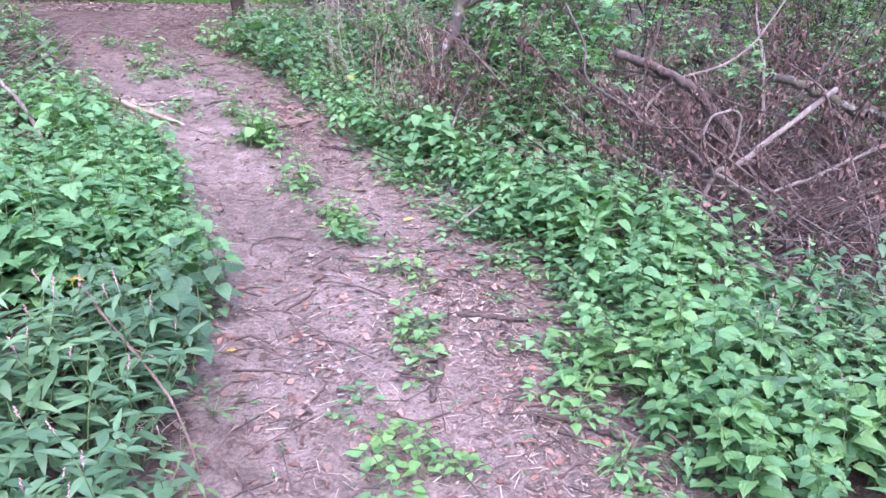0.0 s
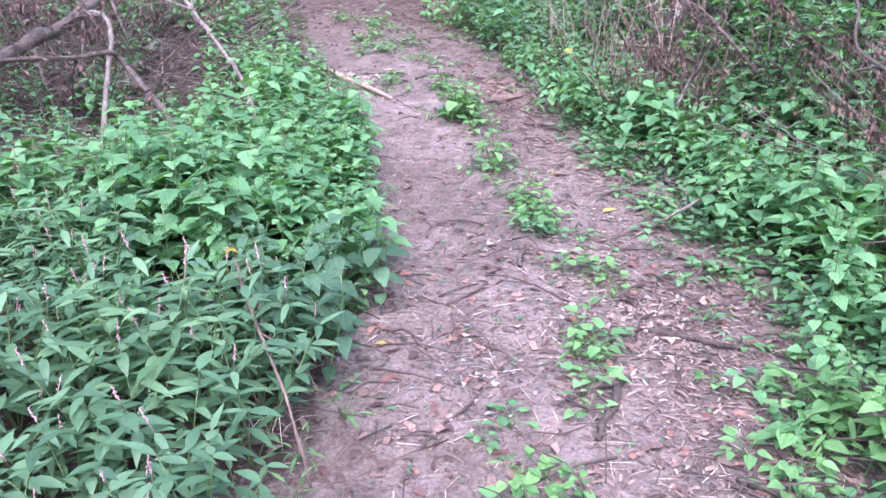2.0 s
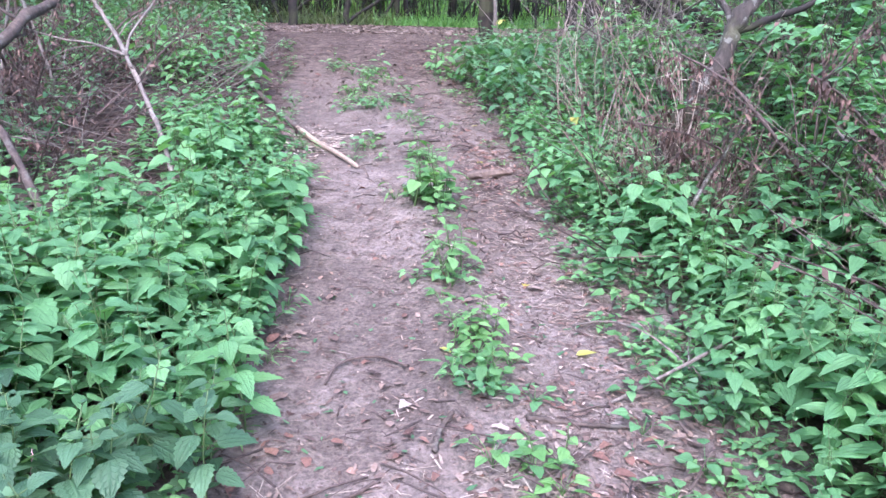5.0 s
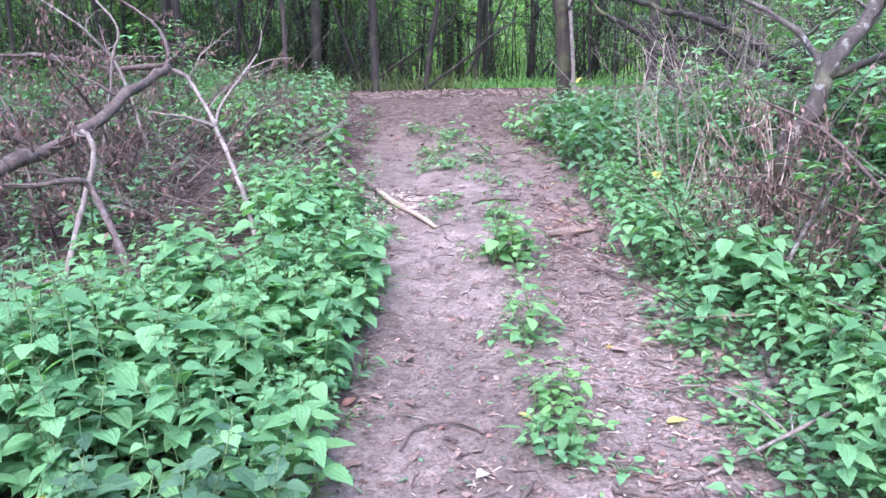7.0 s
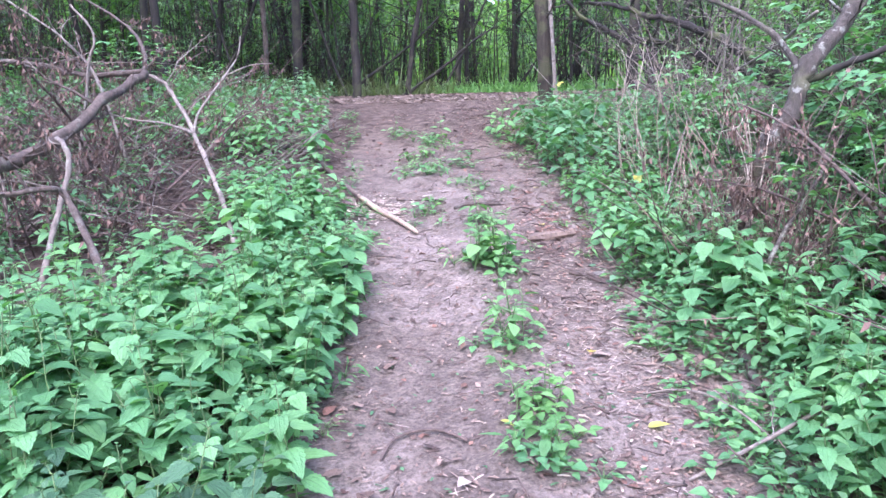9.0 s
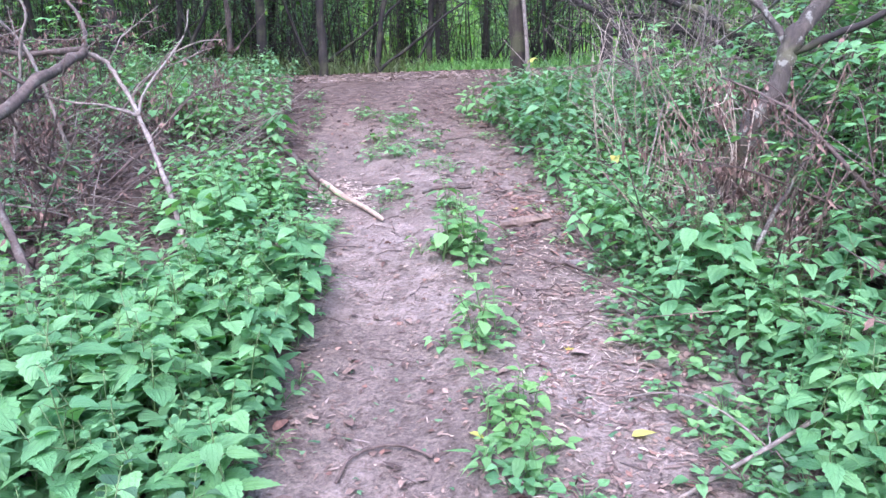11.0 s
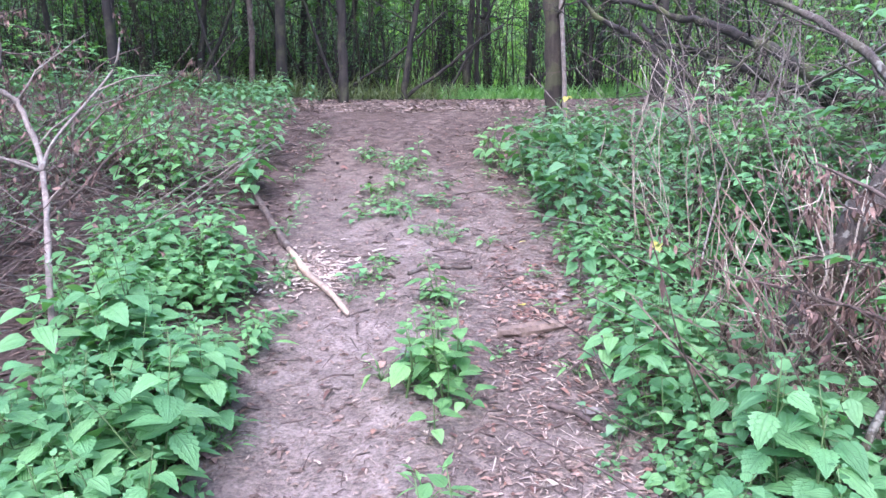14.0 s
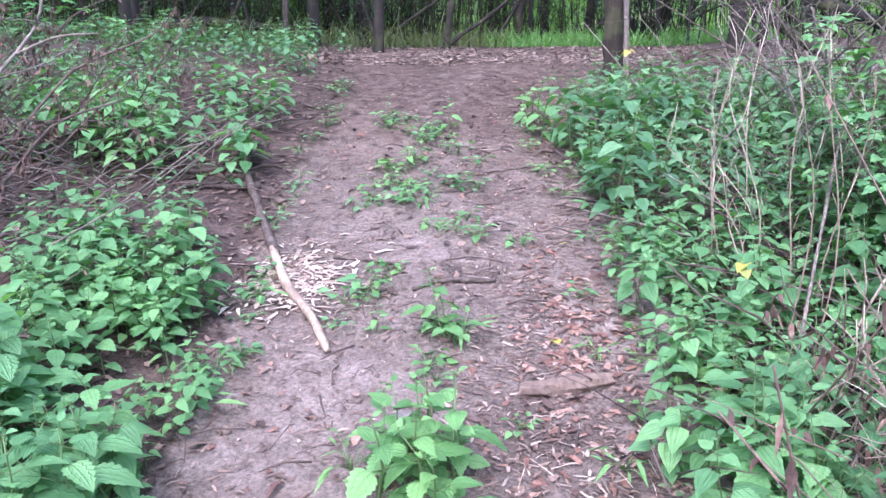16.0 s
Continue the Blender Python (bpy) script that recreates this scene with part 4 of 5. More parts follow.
for k in range(9):
    dx, dy = rnd(-0.16, 0.12), rnd(-0.12, -0.05)
    top = rnd(0.35, 1.0)
    line = [at(2.28 + dx * 1.8, 4.86 + dy, -0.02), (2.38 + dx * 1.2, 4.92 + dy, 0.62 + 0.3 * top), (2.44 + dx, 4.94 + dy, 0.72 + 0.45 * top), (2.5 + dx + rnd(-0.15, 0.1), 4.96 + dy, 0.75 + 0.75 * top)]
    branch("dead_vine", line, rnd(0.003, 0.006), 0.002, STRAW, "thin dead vine clinging round the leaning trunk", "vine", "dead vines on the trunk", fan(4, 0.3, (0.12, 0.35)), 5, 5, 430 + k)
    random.seed(1700 + k)
branch("tree_limb", [(2.73, 5.06, 1.55), (2.67, 5.3, 1.79), (2.51, 5.6, 1.97), (2.32, 5.9, 2.14), (2.0, 6.4, 2.6)], 0.018, 0.008, BARK_GREY, "grey limb reaching out from the leaning trunk", "branch", "", fan(5, 0.2, (0.4, 0.9)), 8, 0, 41)
branch("tree_limb", [(2.72, 5.06, 1.52), (2.87, 5.0, 1.59), (3.08, 4.9, 1.69), (3.9, 4.7, 2.0)], 0.02, 0.014, BARK_DARK, "dark limb reaching out from the leaning trunk", "branch", "", fan(4, 0.2, (0.4, 0.8)), 8, 1, 42)
branch("dead_branch", [(2.95, 5.4, 1.9), (3.04, 5.9, 1.81), (3.13, 6.3, 1.77), (3.11, 7.2, 1.61), (2.71, 8.0, 1.56)], 0.012, 0.005, BARK_PALE, "long pale dead pole lodged in the branches", "branch", "fallen tree tangle", fan(6, 0.1, (0.3, 0.7)), 6, 0, 43)
branch("dead_branch", [(3.11, 7.2, 1.61), (2.85, 6.9, 1.49), (2.7, 6.6, 1.34), (2.3, 5.7, 1.0), at(2.06, 5.15, 0.02)], 0.007, 0.005, BARK_PALE, "thin pale dead twig hanging to the ground", "branch", "fallen tree tangle", fan(4, 0.1, (0.2, 0.4)), 6, 0, 44)
branch("fallen_tree", [at(5.5, 6.8, 0.3), (4.2, 7.3, 1.35), (3.42, 7.6, 1.85), (3.28, 7.8, 1.98), (2.98, 8.0, 2.13), (2.78, 8.1, 2.18), (2.55, 8.3, 2.3), (2.31, 8.5, 2.35)], 0.05, 0.016, BARK_MOSS, "dark mossy fallen tree resting above the bank", "tree", "fallen tree tangle", fan(14, 0.2, (0.5, 1.2)), 12, 0, 45)
branch("tree_limb", [at(4.6, 7.4, 0.1), (3.26, 7.9, 1.79), (3.01, 8.2, 1.94), (2.77, 8.4, 2.02), (2.64, 8.5, 2.17)], 0.036, 0.015, BARK_MOSS, "dark mossy limb of a fallen tree", "branch", "fallen tree tangle", fan(10, 0.2, (0.4, 1.0)), 10, 0, 46)
branch("tree_limb", [at(3.6, 8.7, 0.1), (2.72, 8.8, 2.05), (2.44, 9.0, 2.24), (2.21, 9.0, 2.44), (1.9, 9.1, 2.9)], 0.032, 0.012, BARK_MOSS, "dark mossy limb of a fallen tree", "branch", "fallen tree tangle", fan(8, 0.2, (0.4, 1.0)), 10, 0, 47)
for k in range(40):
    p = Vector((rnd(2.75, 4.0), rnd(5.9, 8.8), 0))
    p.z = land(p.x, p.y) + rnd(0.1, 0.5)
    d = Vector((rnd(-0.9, 0.5), rnd(-0.6, 0.6), rnd(0.5, 1.2))).normalized()
    ln = rnd(0.6, 1.4)
    branch("dead_branch", [at(p.x, p.y, -0.02), p, p + d * ln * 0.5 + Vector((rnd(-0.15, 0.15), 0, 0.05)), p + d * ln], rnd(0.005, 0.010), 0.0025, random.choice((BARK_PALE, BARK_PALE, BARK_LIMB)), "bare grey dead branch in the tangle", "branch", "fallen tree tangle", fan(6, 0.2, (0.3, 0.7)), 5, 0, 300 + k)
    random.seed(1200 + k)


def stalk(x, y, height, lean, seed, label="tall pale dry stalk with bare side twigs"):
    """A dead upright herb stalk."""
    random.seed(seed)
    p = at(x, y, -0.03)
    line = [p + Vector((lean[0] * t * t + 0.022 * math.sin(6 * t + seed), lean[1] * t * t, height * t)) for t in [k / 8 for k in range(9)]]
    b = Build()
    b.tube(line, [0.0034 - 0.0018 * k / 8 for k in range(9)], 6, 0.15)
    root = part("dry_stalk", b.mesh("dry_stalk", STRAW))
    for k in (4, 6, 7, 8, 8):
        q, h, ln = line[k], rnd(0, 6.28), rnd(0.06, 0.18)
        e = q + Vector((math.cos(h) * ln * 0.3, math.sin(h) * ln * 0.3, ln))
        tb = Build()
        tb.tube([q, q.lerp(e, 0.5) + Vector((rnd(-0.01, 0.01), rnd(-0.01, 0.01), 0.01)), e], [0.0022, 0.0018, 0.001], 4)
        part("twig", tb.mesh("twig", STRAW), root)
    return tagged(root, label, "stalk", "dry stalks")


for k, (x, y, h, lx, ly) in enumerate(((2.26, 5.65, 0.85, -0.07, 0), (2.31, 5.6, 0.92, -0.03, 0.08), (2.22, 5.72, 0.8, 0.04, 0.1), (2.1, 6.2, 0.85, 0.03, 0), (2.13, 6.1, 0.7, -0.08, 0.1), (2.36, 5.75, 0.8, 0.1, 0.1), (2.42, 5.6, 0.7, 0.15, -0.05), (2.2, 5.9, 0.75, -0.1, 0.1), (2.6, 6.3, 0.9, -0.1, 0), (2.3, 6.5, 0.9, 0.05, 0.1))):
    stalk(x, y, h, (lx, ly), 400 + k)
random.seed(31)
for k in range(8):
    x, y = rnd(2.05, 2.9), rnd(5.0, 6.6)
    stalk(x, y, rnd(0.3, 0.6), (rnd(-0.35, 0.35), rnd(-0.3, 0.3)), 500 + k, "bent pale dry stalk among the nettles")
    random.seed(1500 + k)


def grass_clump(x, y, seed, num=45, length=0.5, droop=2.6):
    """A clump of withered straw hanging over."""
    random.seed(seed)
    b, p = Build(), at(x, y)
    for k in range(num):
        h, ln = rnd(0, 6.28), rnd(0.5, 1) * length
        b.leaf((p.x + rnd(-0.06, 0.06), p.y + rnd(-0.06, 0.06), p.z - 0.01), h, rnd(0.9, 1.5) if droop > 2 else rnd(1.25, 1.56), ln, 0.004, rnd(droop - 1.2, droop), 0.3, 5, 0, 0.6)
    return tagged(part("withered_grass", b.mesh("withered_grass", STRAW)), "withered brown clump of straw at a trunk", "dry grass", "withered grass")


for k, (x, y) in enumerate(((2.16, 4.62), (2.3, 4.75), (2.45, 4.6), (2.35, 5.2), (2.22, 4.86), (2.36, 4.85), (2.28, 4.98), (2.42, 4.95), (2.2, 5.05), (2.24, 4.78), (2.34, 4.8), (2.3, 4.9), (2.18, 5.15), (2.38, 4.45), (2.52, 4.6), (2.46, 4.75), (2.6, 4.5), (2.62, 4.8))):
    grass_clump(x, y, 600 + k, 36, 0.42 if k < 9 else 0.5, 2.6 if k < 9 else 2.0)
for k, (x, y) in enumerate(((-0.02, 2.55), (0.05, 2.35), (0.1, 2.2))):
    grass_clump(x, y, 640 + k, 14, 0.35)
branch("dry_stalk", [(-0.03, 2.72, 0.60), (0.03, 2.45, 0.56), (0.15, 2.05, 0.46), (0.2, 1.95, 0.25)], 0.006, 0.0035, ROTTEN, "broken tan dry stem lying over the knotweed", "stalk", "", [(0.3, (0.8, -0.6, -0.2), 0.25), (0.5, (0.6, -0.8, -0.3), 0.25)], 6, 0, 660)

# ---- on the path ----
branch("fallen_branch", [at(-0.13, 7.38, 0.03), at(-0.03, 7.05, 0.045), at(0.19, 6.63, 0.03), at(0.36, 6.3, 0.03)], 0.017, 0.02, BARK_LIMB, "fallen branch with loose bark lying across the path", "branch", "", [(0.15, (0.2, 0.6, 0.25), 0.18)], 10, 0, 50)
log = scene.objects["fallen_branch"]
pb = Build()
pb.tube(smooth_line([at(0.34, 6.33, 0.03), at(0.50, 6.02, 0.035), at(0.64, 5.84, 0.025), at(0.76, 5.62, 0.02)], 5), [0.018, 0.018, 0.019, 0.017, 0.02, 0.018, 0.018, 0.017, 0.016, 0.017, 0.016, 0.015, 0.016, 0.014, 0.013, 0.009], 10, 0.3)
part("peeled_end", pb.mesh("peeled_end", PEELED), log, "bare pale wood where the bark has come off")
branch("stick", [at(0.70, 3.40, 0.008), at(0.725, 3.49, 0.012), at(0.78, 3.545, 0.016), at(0.86, 3.55, 0.022), at(0.90, 3.53, 0.018), at(0.97, 3.47, 0.01)], 0.0045, 0.006, BARK_BROWN, "bent brown stick lying on the bare clay", "stick", "sticks on the path", [(0.3, (-0.3, 0.2, 0.05), 0.06)], 8, 0, 51)
for k, (a, b, r) in enumerate((((1.02, 3.02), (1.09, 3.19), 0.010), ((0.70, 2.84), (0.87, 2.94), 0.008), ((1.31, 3.17), (1.62, 3.12), 0.009), ((2.03, 4.02), (2.0, 3.68), 0.022), ((0.99, 6.02), (1.3, 6.14), 0.012), ((1.12, 2.24), (0.98, 2.02), 0.014), ((1.36, 2.55), (1.62, 2.38), 0.013), ((0.95, 2.2), (1.18, 2.28), 0.012), ((1.7, 4.35), (2.0, 4.2), 0.012), ((0.05, 7.0), (-0.3, 6.85), 0.02), ((-0.45, 6.9), (-0.15, 7.15), 0.014), ((0.6, 6.35), (0.9, 6.25), 0.007), ((1.2, 7.4), (1.5, 7.5), 0.006), ((1.3, 1.85), (1.5, 1.6), 0.012), ((0.5, 2.1), (0.7, 2.3), 0.006), ((1.55, 4.9), (1.75, 4.7), 0.012), ((1.8, 2.9), (2.1, 2.75), 0.02))):
    dx, dy = b[0] - a[0], b[1] - a[1]
    branch("stick", [at(*a, r), at(a[0] + dx * 0.35 - dy * 0.05, a[1] + dy * 0.35 + dx * 0.05, r), at(a[0] + dx * 0.7, a[1] + dy * 0.7, r + 0.004), at(*b, r)], r, r * 0.7, random.choice((BARK_BROWN, BARK_LIMB)), "short dead stick lying on the path", "stick", "sticks on the path", [(0.5, (dy, -dx, 0.05), 0.05)] if k % 2 else (), 7, 0, 520 + k)

branch("stick", [at(1.60, 3.25, 0.01), at(1.82, 3.31, 0.07), at(2.05, 3.37, 0.15), at(2.32, 3.44, 0.26)], 0.005, 0.008, BARK_PALE, "long pale dead stick resting on the low weeds", "stick", "sticks on the path", [(0.4, (0.3, 0.6, 0.3), 0.12)], 8, 0, 560)
branch("stick", [at(1.60, 3.74, 0.01), at(1.72, 3.66, 0.06), at(1.83, 3.52, 0.07), at(1.93, 3.32, 0.02)], 0.004, 0.004, BARK_PALE, "thin bowed pale twig over the low weeds", "stick", "sticks on the path", (), 7, 0, 561)


def chunk(a, b, w, h, seed, mat, name, label, category):
    """A split, rotten billet of wood lying on the ground."""
    random.seed(seed)
    bl, n = Build(), 9
    for i in range(n + 1):
        t = i / n
        x, y = a[0] + (b[0] - a[0]) * t, a[1] + (b[1] - a[1]) * t
        taper = 0.45 + 0.55 * math.sin(math.pi * min(1, max(0.04, t * 0.92 + 0.04))) ** 0.5
        for k in range(8):
            u = 2 * math.pi * k / 8
            jag = rnd(0.82, 1.15)
            dx, dy = -(b[1] - a[1]), b[0] - a[0]
            ln = math.hypot(dx, dy)
            q = math.cos(u) * w * taper * jag
            bl.v.append((x + dx / ln * q + rnd(-0.008, 0.008), y + dy / ln * q, land(x, y) + h * 0.6 + math.sin(u) * h * taper * jag))
    for i in range(n):
        for k in range(8):
            bl.f.append((i * 8 + k, i * 8 + (k + 1) % 8, (i + 1) * 8 + (k + 1) % 8, (i + 1) * 8 + k))
    bl.f += [tuple(reversed(range(8))), tuple(n * 8 + k for k in range(8))]
    return tagged(part(name, bl.mesh(name, mat, False)), label, category)


chunk((1.40, 5.42), (1.68, 5.50), 0.035, 0.028, 1, ROTTEN, "wood_chunk", "crumbling tan billet of rotten wood on the path", "wood")
chunk((1.02, 5.20), (1.12, 5.23), 0.045, 0.022, 2, STONE, "stone", "flat pale grey stone beside a small plant", "stone")
chunk((1.66, 4.85), (1.72, 4.86), 0.02, 0.014, 3, STONE, "stone", "small pale stone at the path edge", "stone")

random.seed(77)
DRY = []
for k in range(5):
    b = Build()
    b.leaf((0, 0, 0.004), 0, rnd(0.0, 0.4), rnd(0.05, 0.075), rnd(0.026, 0.04), rnd(0.2, 1.0), rnd(0.2, 0.7), 7, 0.05, 0.7, rnd(-0.2, 0.2))
    DRY.append(b.mesh("dry_leaf", DRYLEAF))
YEL = Build()
YEL.leaf((0, 0, 0.006), 0.6, 0.2, 0.075, 0.04, 0.4, 0.2, 7, 0, 0.7)
YELLOW_LEAF = YEL.mesh("fallen_leaf", YELLOW)
spots = [(0.56, 3.01), (0.78, 3.0), (1.14, 3.1), (1.15, 2.92), (0.89, 3.39), (0.82, 3.2), (0.6, 3.24), (0.96, 3.82), (1.2, 3.89), (0.99, 4.14), (0.65, 4.18), (1.19, 3.31), (1.45, 3.23), (1.47, 3.02)]
for k in range(120):
    y = rnd(1.4, 9.5)
    a, b = path_edges(y)
    spots.append((rnd(a, b + 0.1) if random.random() < 0.6 else b - abs(random.gauss(0, 0.22)), y))
for x, y in spots:
    o = tagged(new("dry_leaf", random.choice(DRY)), "curled reddish brown dry leaf on the path", "leaf", "dry leaves on the path")
    p = at(x, y, 0.004)
    o.matrix_basis = pose(p.x, p.y, p.z, rnd(-20, 20), rnd(-20, 20), rnd(0, 360)) @ Matrix.Scale(rnd(0.7, 1.15), 4)
for x, y, s in ((1.56, 3.53, 1), (1.48, 4.08, 0.9), (1.53, 5.72, 0.9), (1.08, 3.55, 0.8), (1.6, 6.5, 0.7), (0.45, 2.6, 0.6)):
    o = tagged(new("fallen_leaf", YELLOW_LEAF), "yellow fallen leaf lying on the path", "leaf", "yellow leaves")
    p = at(x, y, 0.006)
    o.matrix_basis = pose(p.x, p.y, p.z, rnd(-12, 12), rnd(-12, 12), rnd(0, 360)) @ Matrix.Scale(s, 4)

PALE = Build()
PALE.leaf((0, 0, 0.006), 0.3, 0.25, 0.07, 0.045, 0.5, 0.25, 7, 0.05, 0.7)
PALE_LEAF = PALE.mesh("pale_leaf", TANLEAF)
for x, y, s in ((1.49, 4.06, 1.1), (1.68, 5.15, 1.2), (1.86, 4.95, 1.0), (1.92, 5.0, 0.8), (1.5, 4.55, 0.6), (0.72, 2.62, 0.8), (0.96, 3.26, 0.9), (1.35, 2.75, 0.9), (1.42, 2.5, 0.8)):
    o = tagged(new("pale_leaf", PALE_LEAF), "bleached pale dry leaf lying on the path", "leaf", "pale leaves")
    p = at(x, y, 0.006)
    o.matrix_basis = pose(p.x, p.y, p.z, rnd(-15, 15), rnd(-15, 15), rnd(0, 360)) @ Matrix.Scale(s, 4)


def yellow_spray(x, y, z, num, seed):
    random.seed(seed)
    b, p = Build(), Vector((x, y, z))
    b.tube([at(x, y, -0.02), p], [0.0016, 0.001], 4)
    for k in range(num):
        b.leaf(p, rnd(0, 6.28), rnd(-0.2, 0.4), rnd(0.05, 0.085), rnd(0.035, 0.055), rnd(0.6, 1.4), 0.2, 6, 0, 0.66, rnd(-0.4, 0.4))
    return tagged(part("yellowing_plant", b.mesh("yellowing_plant", YELLOW)), "yellowing leaves on a nettle stem", "plant")


yellow_spray(2.11, 5.77, 1.0, 4, 1)
yellow_spray(2.05, 8.3, 1.62, 4, 2)
yellow_spray(-0.06, 2.75, 0.62, 2, 3)


def litter(name, num, where, length, width, mat, label, seed):
    random.seed(seed)
    b = Build()
    while num > 0:
        x, y = where()
        num -= 1
        b.scrap((x, y, land(x, y) + 0.004), rnd(*length), rnd(*width), rnd(0, 6.28), rnd(-0.2, 0.4), rnd(0, 0.5))
    return tagged(part(name, b.mesh(name, mat, False)), label, "litter", "", "stuff")


def on_path(bias=0.0):
    y = rnd(1.0, 10.5)
    a, b = path_edges(y)
    u = rnd(-0.05, 1.12) if random.random() > bias else min(1.1, random.gauss(0.85, 0.17))
    return a + (b - a) * u, y


def by_path():
    y = rnd(0.5, 11)
    a, b = path_edges(y)
    return (a - abs(random.gauss(0, 0.9)), y) if random.random() < 0.5 else (b + abs(random.gauss(0, 0.9)), y)


def fine_where(cx, cy, sx, sy):
    return lambda: (random.gauss(cx, sx), random.gauss(cy, sy))


litter("bark_crumbs", 13000, lambda: on_path(0.4), (0.008, 0.045), (0.003, 0.012), DUFF, "brown bark crumbs and twig bits strewn on clay", 1)
litter("wood_chips", 4200, lambda: on_path(0.8), (0.012, 0.055), (0.002, 0.009), CHIP, "tan wood chips and straw bits in the rut", 2)
litter("leaf_scraps", 1000, lambda: on_path(0.6), (0.012, 0.04), (0.008, 0.02), DRYLEAF, "scraps of brown dry leaves on the path", 3)
litter("tan_leaf_scraps", 420, lambda: on_path(0.9), (0.012, 0.04), (0.004, 0.013), TANLEAF, "flattened pale tan leaf scraps in the rut", 21)
litter("pale_leaf_scraps", 170, fine_where(1.36, 2.62, 0.15, 0.24), (0.015, 0.05), (0.008, 0.022), TANLEAF, "bleached leaf scraps and chips on the path", 22)
litter("leaf_litter", 9000, by_path, (0.02, 0.065), (0.006, 0.028), MOULD, "brown dry leaf litter under the plants", 4)
litter("fresh_wood_chips", 480, fine_where(0.50, 6.14, 0.12, 0.15), (0.015, 0.09), (0.006, 0.02), PALECHIP, "pale fresh wood splinters beside a branch", 5)
litter("pale_chips", 420, fine_where(1.38, 2.6, 0.14, 0.3), (0.015, 0.06), (0.003, 0.012), CHIP, "pale wood chips on the path", 6)
litter("orange_bark", 260, fine_where(1.58, 5.75, 0.1, 0.3), (0.02, 0.06), (0.01, 0.024), DRYLEAF, "reddish bark flakes at the path edge", 7)
litter("straw_bits", 420, fine_where(1.62, 4.4, 0.12, 0.45), (0.03, 0.10), (0.0025, 0.005), STRAW, "pale straw bits at the path edge", 8)
litter("trodden_straw", 700, lambda: (rnd(0.4, 1.75), rnd(1.2, 3.0)), (0.03, 0.11), (0.002, 0.005), STRAW, "trodden straw and plant bits on the path", 10)
litter("bank_leaf_litter", 9000, lambda: (rnd(-7, 8), rnd(-6, 9.5)), (0.025, 0.06), (0.015, 0.035), MOULD, "dry brown leaf litter on the woodland floor", 17)
litter("near_leaf_scraps", 130, lambda: (rnd(0.3, 1.9), rnd(1.1, 3.2)), (0.025, 0.06), (0.014, 0.03), DRYLEAF, "curled brown and reddish leaf scraps on clay", 24)
litter("grey_flakes", 55, fine_where(0.74, 2.45, 0.10, 0.09), (0.008, 0.03), (0.006, 0.02), FLAKE, "pale grey flakes trodden into the clay", 26)
litter("splinters", 16, fine_where(0.95, 3.27, 0.022, 0.04), (0.015, 0.05), (0.004, 0.01), TANLEAF, "pale splinters of split wood", 27)
litter("path_leaf_litter", 1400, lambda: (rnd(-0.9, 1.7), rnd(-6, 1.4)), (0.015, 0.045), (0.01, 0.025), DRYLEAF, "scraps of brown dry leaves on the trodden clay", 18)
litter("trodden_leaves", 650, lambda: (rnd(0.35, 1.8), rnd(1.2, 3.1)), (0.01, 0.04), (0.004, 0.016), MOULD, "trodden scraps of brown leaves", 11)
litter("green_bits", 260, lambda: (rnd(0.4, 1.8), rnd(1.2, 4.2)), (0.012, 0.04), (0.006, 0.018), KNOT, "torn green leaf bits on the path", 12)
litter("crest_chips", 900, lambda: (rnd(-0.8, 2.6), 10.3 + abs(random.gauss(0, 0.6))), (0.03, 0.09), (0.012, 0.035), TANLEAF, "pale dry leaves strewn along the crest", 25)
litter("crest_litter", 2600, lambda: (rnd(-1.2, 3.4), rnd(10.4, 13.5)), (0.03, 0.08), (0.01, 0.03), DUFF, "pale dry leaf litter on the crest", 9)


def twig_litter(name, num, where, label, seed, ln=(0.12, 0.5), up=0.25, leaves=0, mat=None):
    """Thin dead twigs lying crossed over one another."""
    random.seed(seed)
    b, lb = Build(), Build()
    for k in range(num):
        x, y = where()
        p, h, n = at(x, y, rnd(0.0, 0.08)), rnd(0, 6.28), rnd(*ln)
        d = Vector((math.cos(h), math.sin(h), rnd(-0.05, up)))
        q = p + d * n * 0.5 + Vector((rnd(-0.02, 0.02), rnd(-0.02, 0.02), rnd(0, 0.03)))
        e = p + d * n
        e.z = max(e.z, land(e.x, e.y))
        r = rnd(0.0015, 0.0045)
        b.tube([p, q, e], [r, r * 0.9, r * 0.5], 4)
        for j in range(leaves):
            c = q.lerp(e, rnd(0, 1))
            lb.leaf(c, rnd(0, 6.28), rnd(-1.6, -0.5), rnd(0.025, 0.06), rnd(0.012, 0.028), rnd(-1.2, 1.2), rnd(0.3, 1.2), 2, 0, 0.8, rnd(-0.8, 0.8))
    root = tagged(part(name, b.mesh(name, mat or BARK_BROWN)), label, "twigs", "", "stuff")
    if leaves:
        tagged(part("withered_foliage", lb.mesh("withered_foliage", HANGING), root, "withered brown leaves"), kind="stuff")
    return root


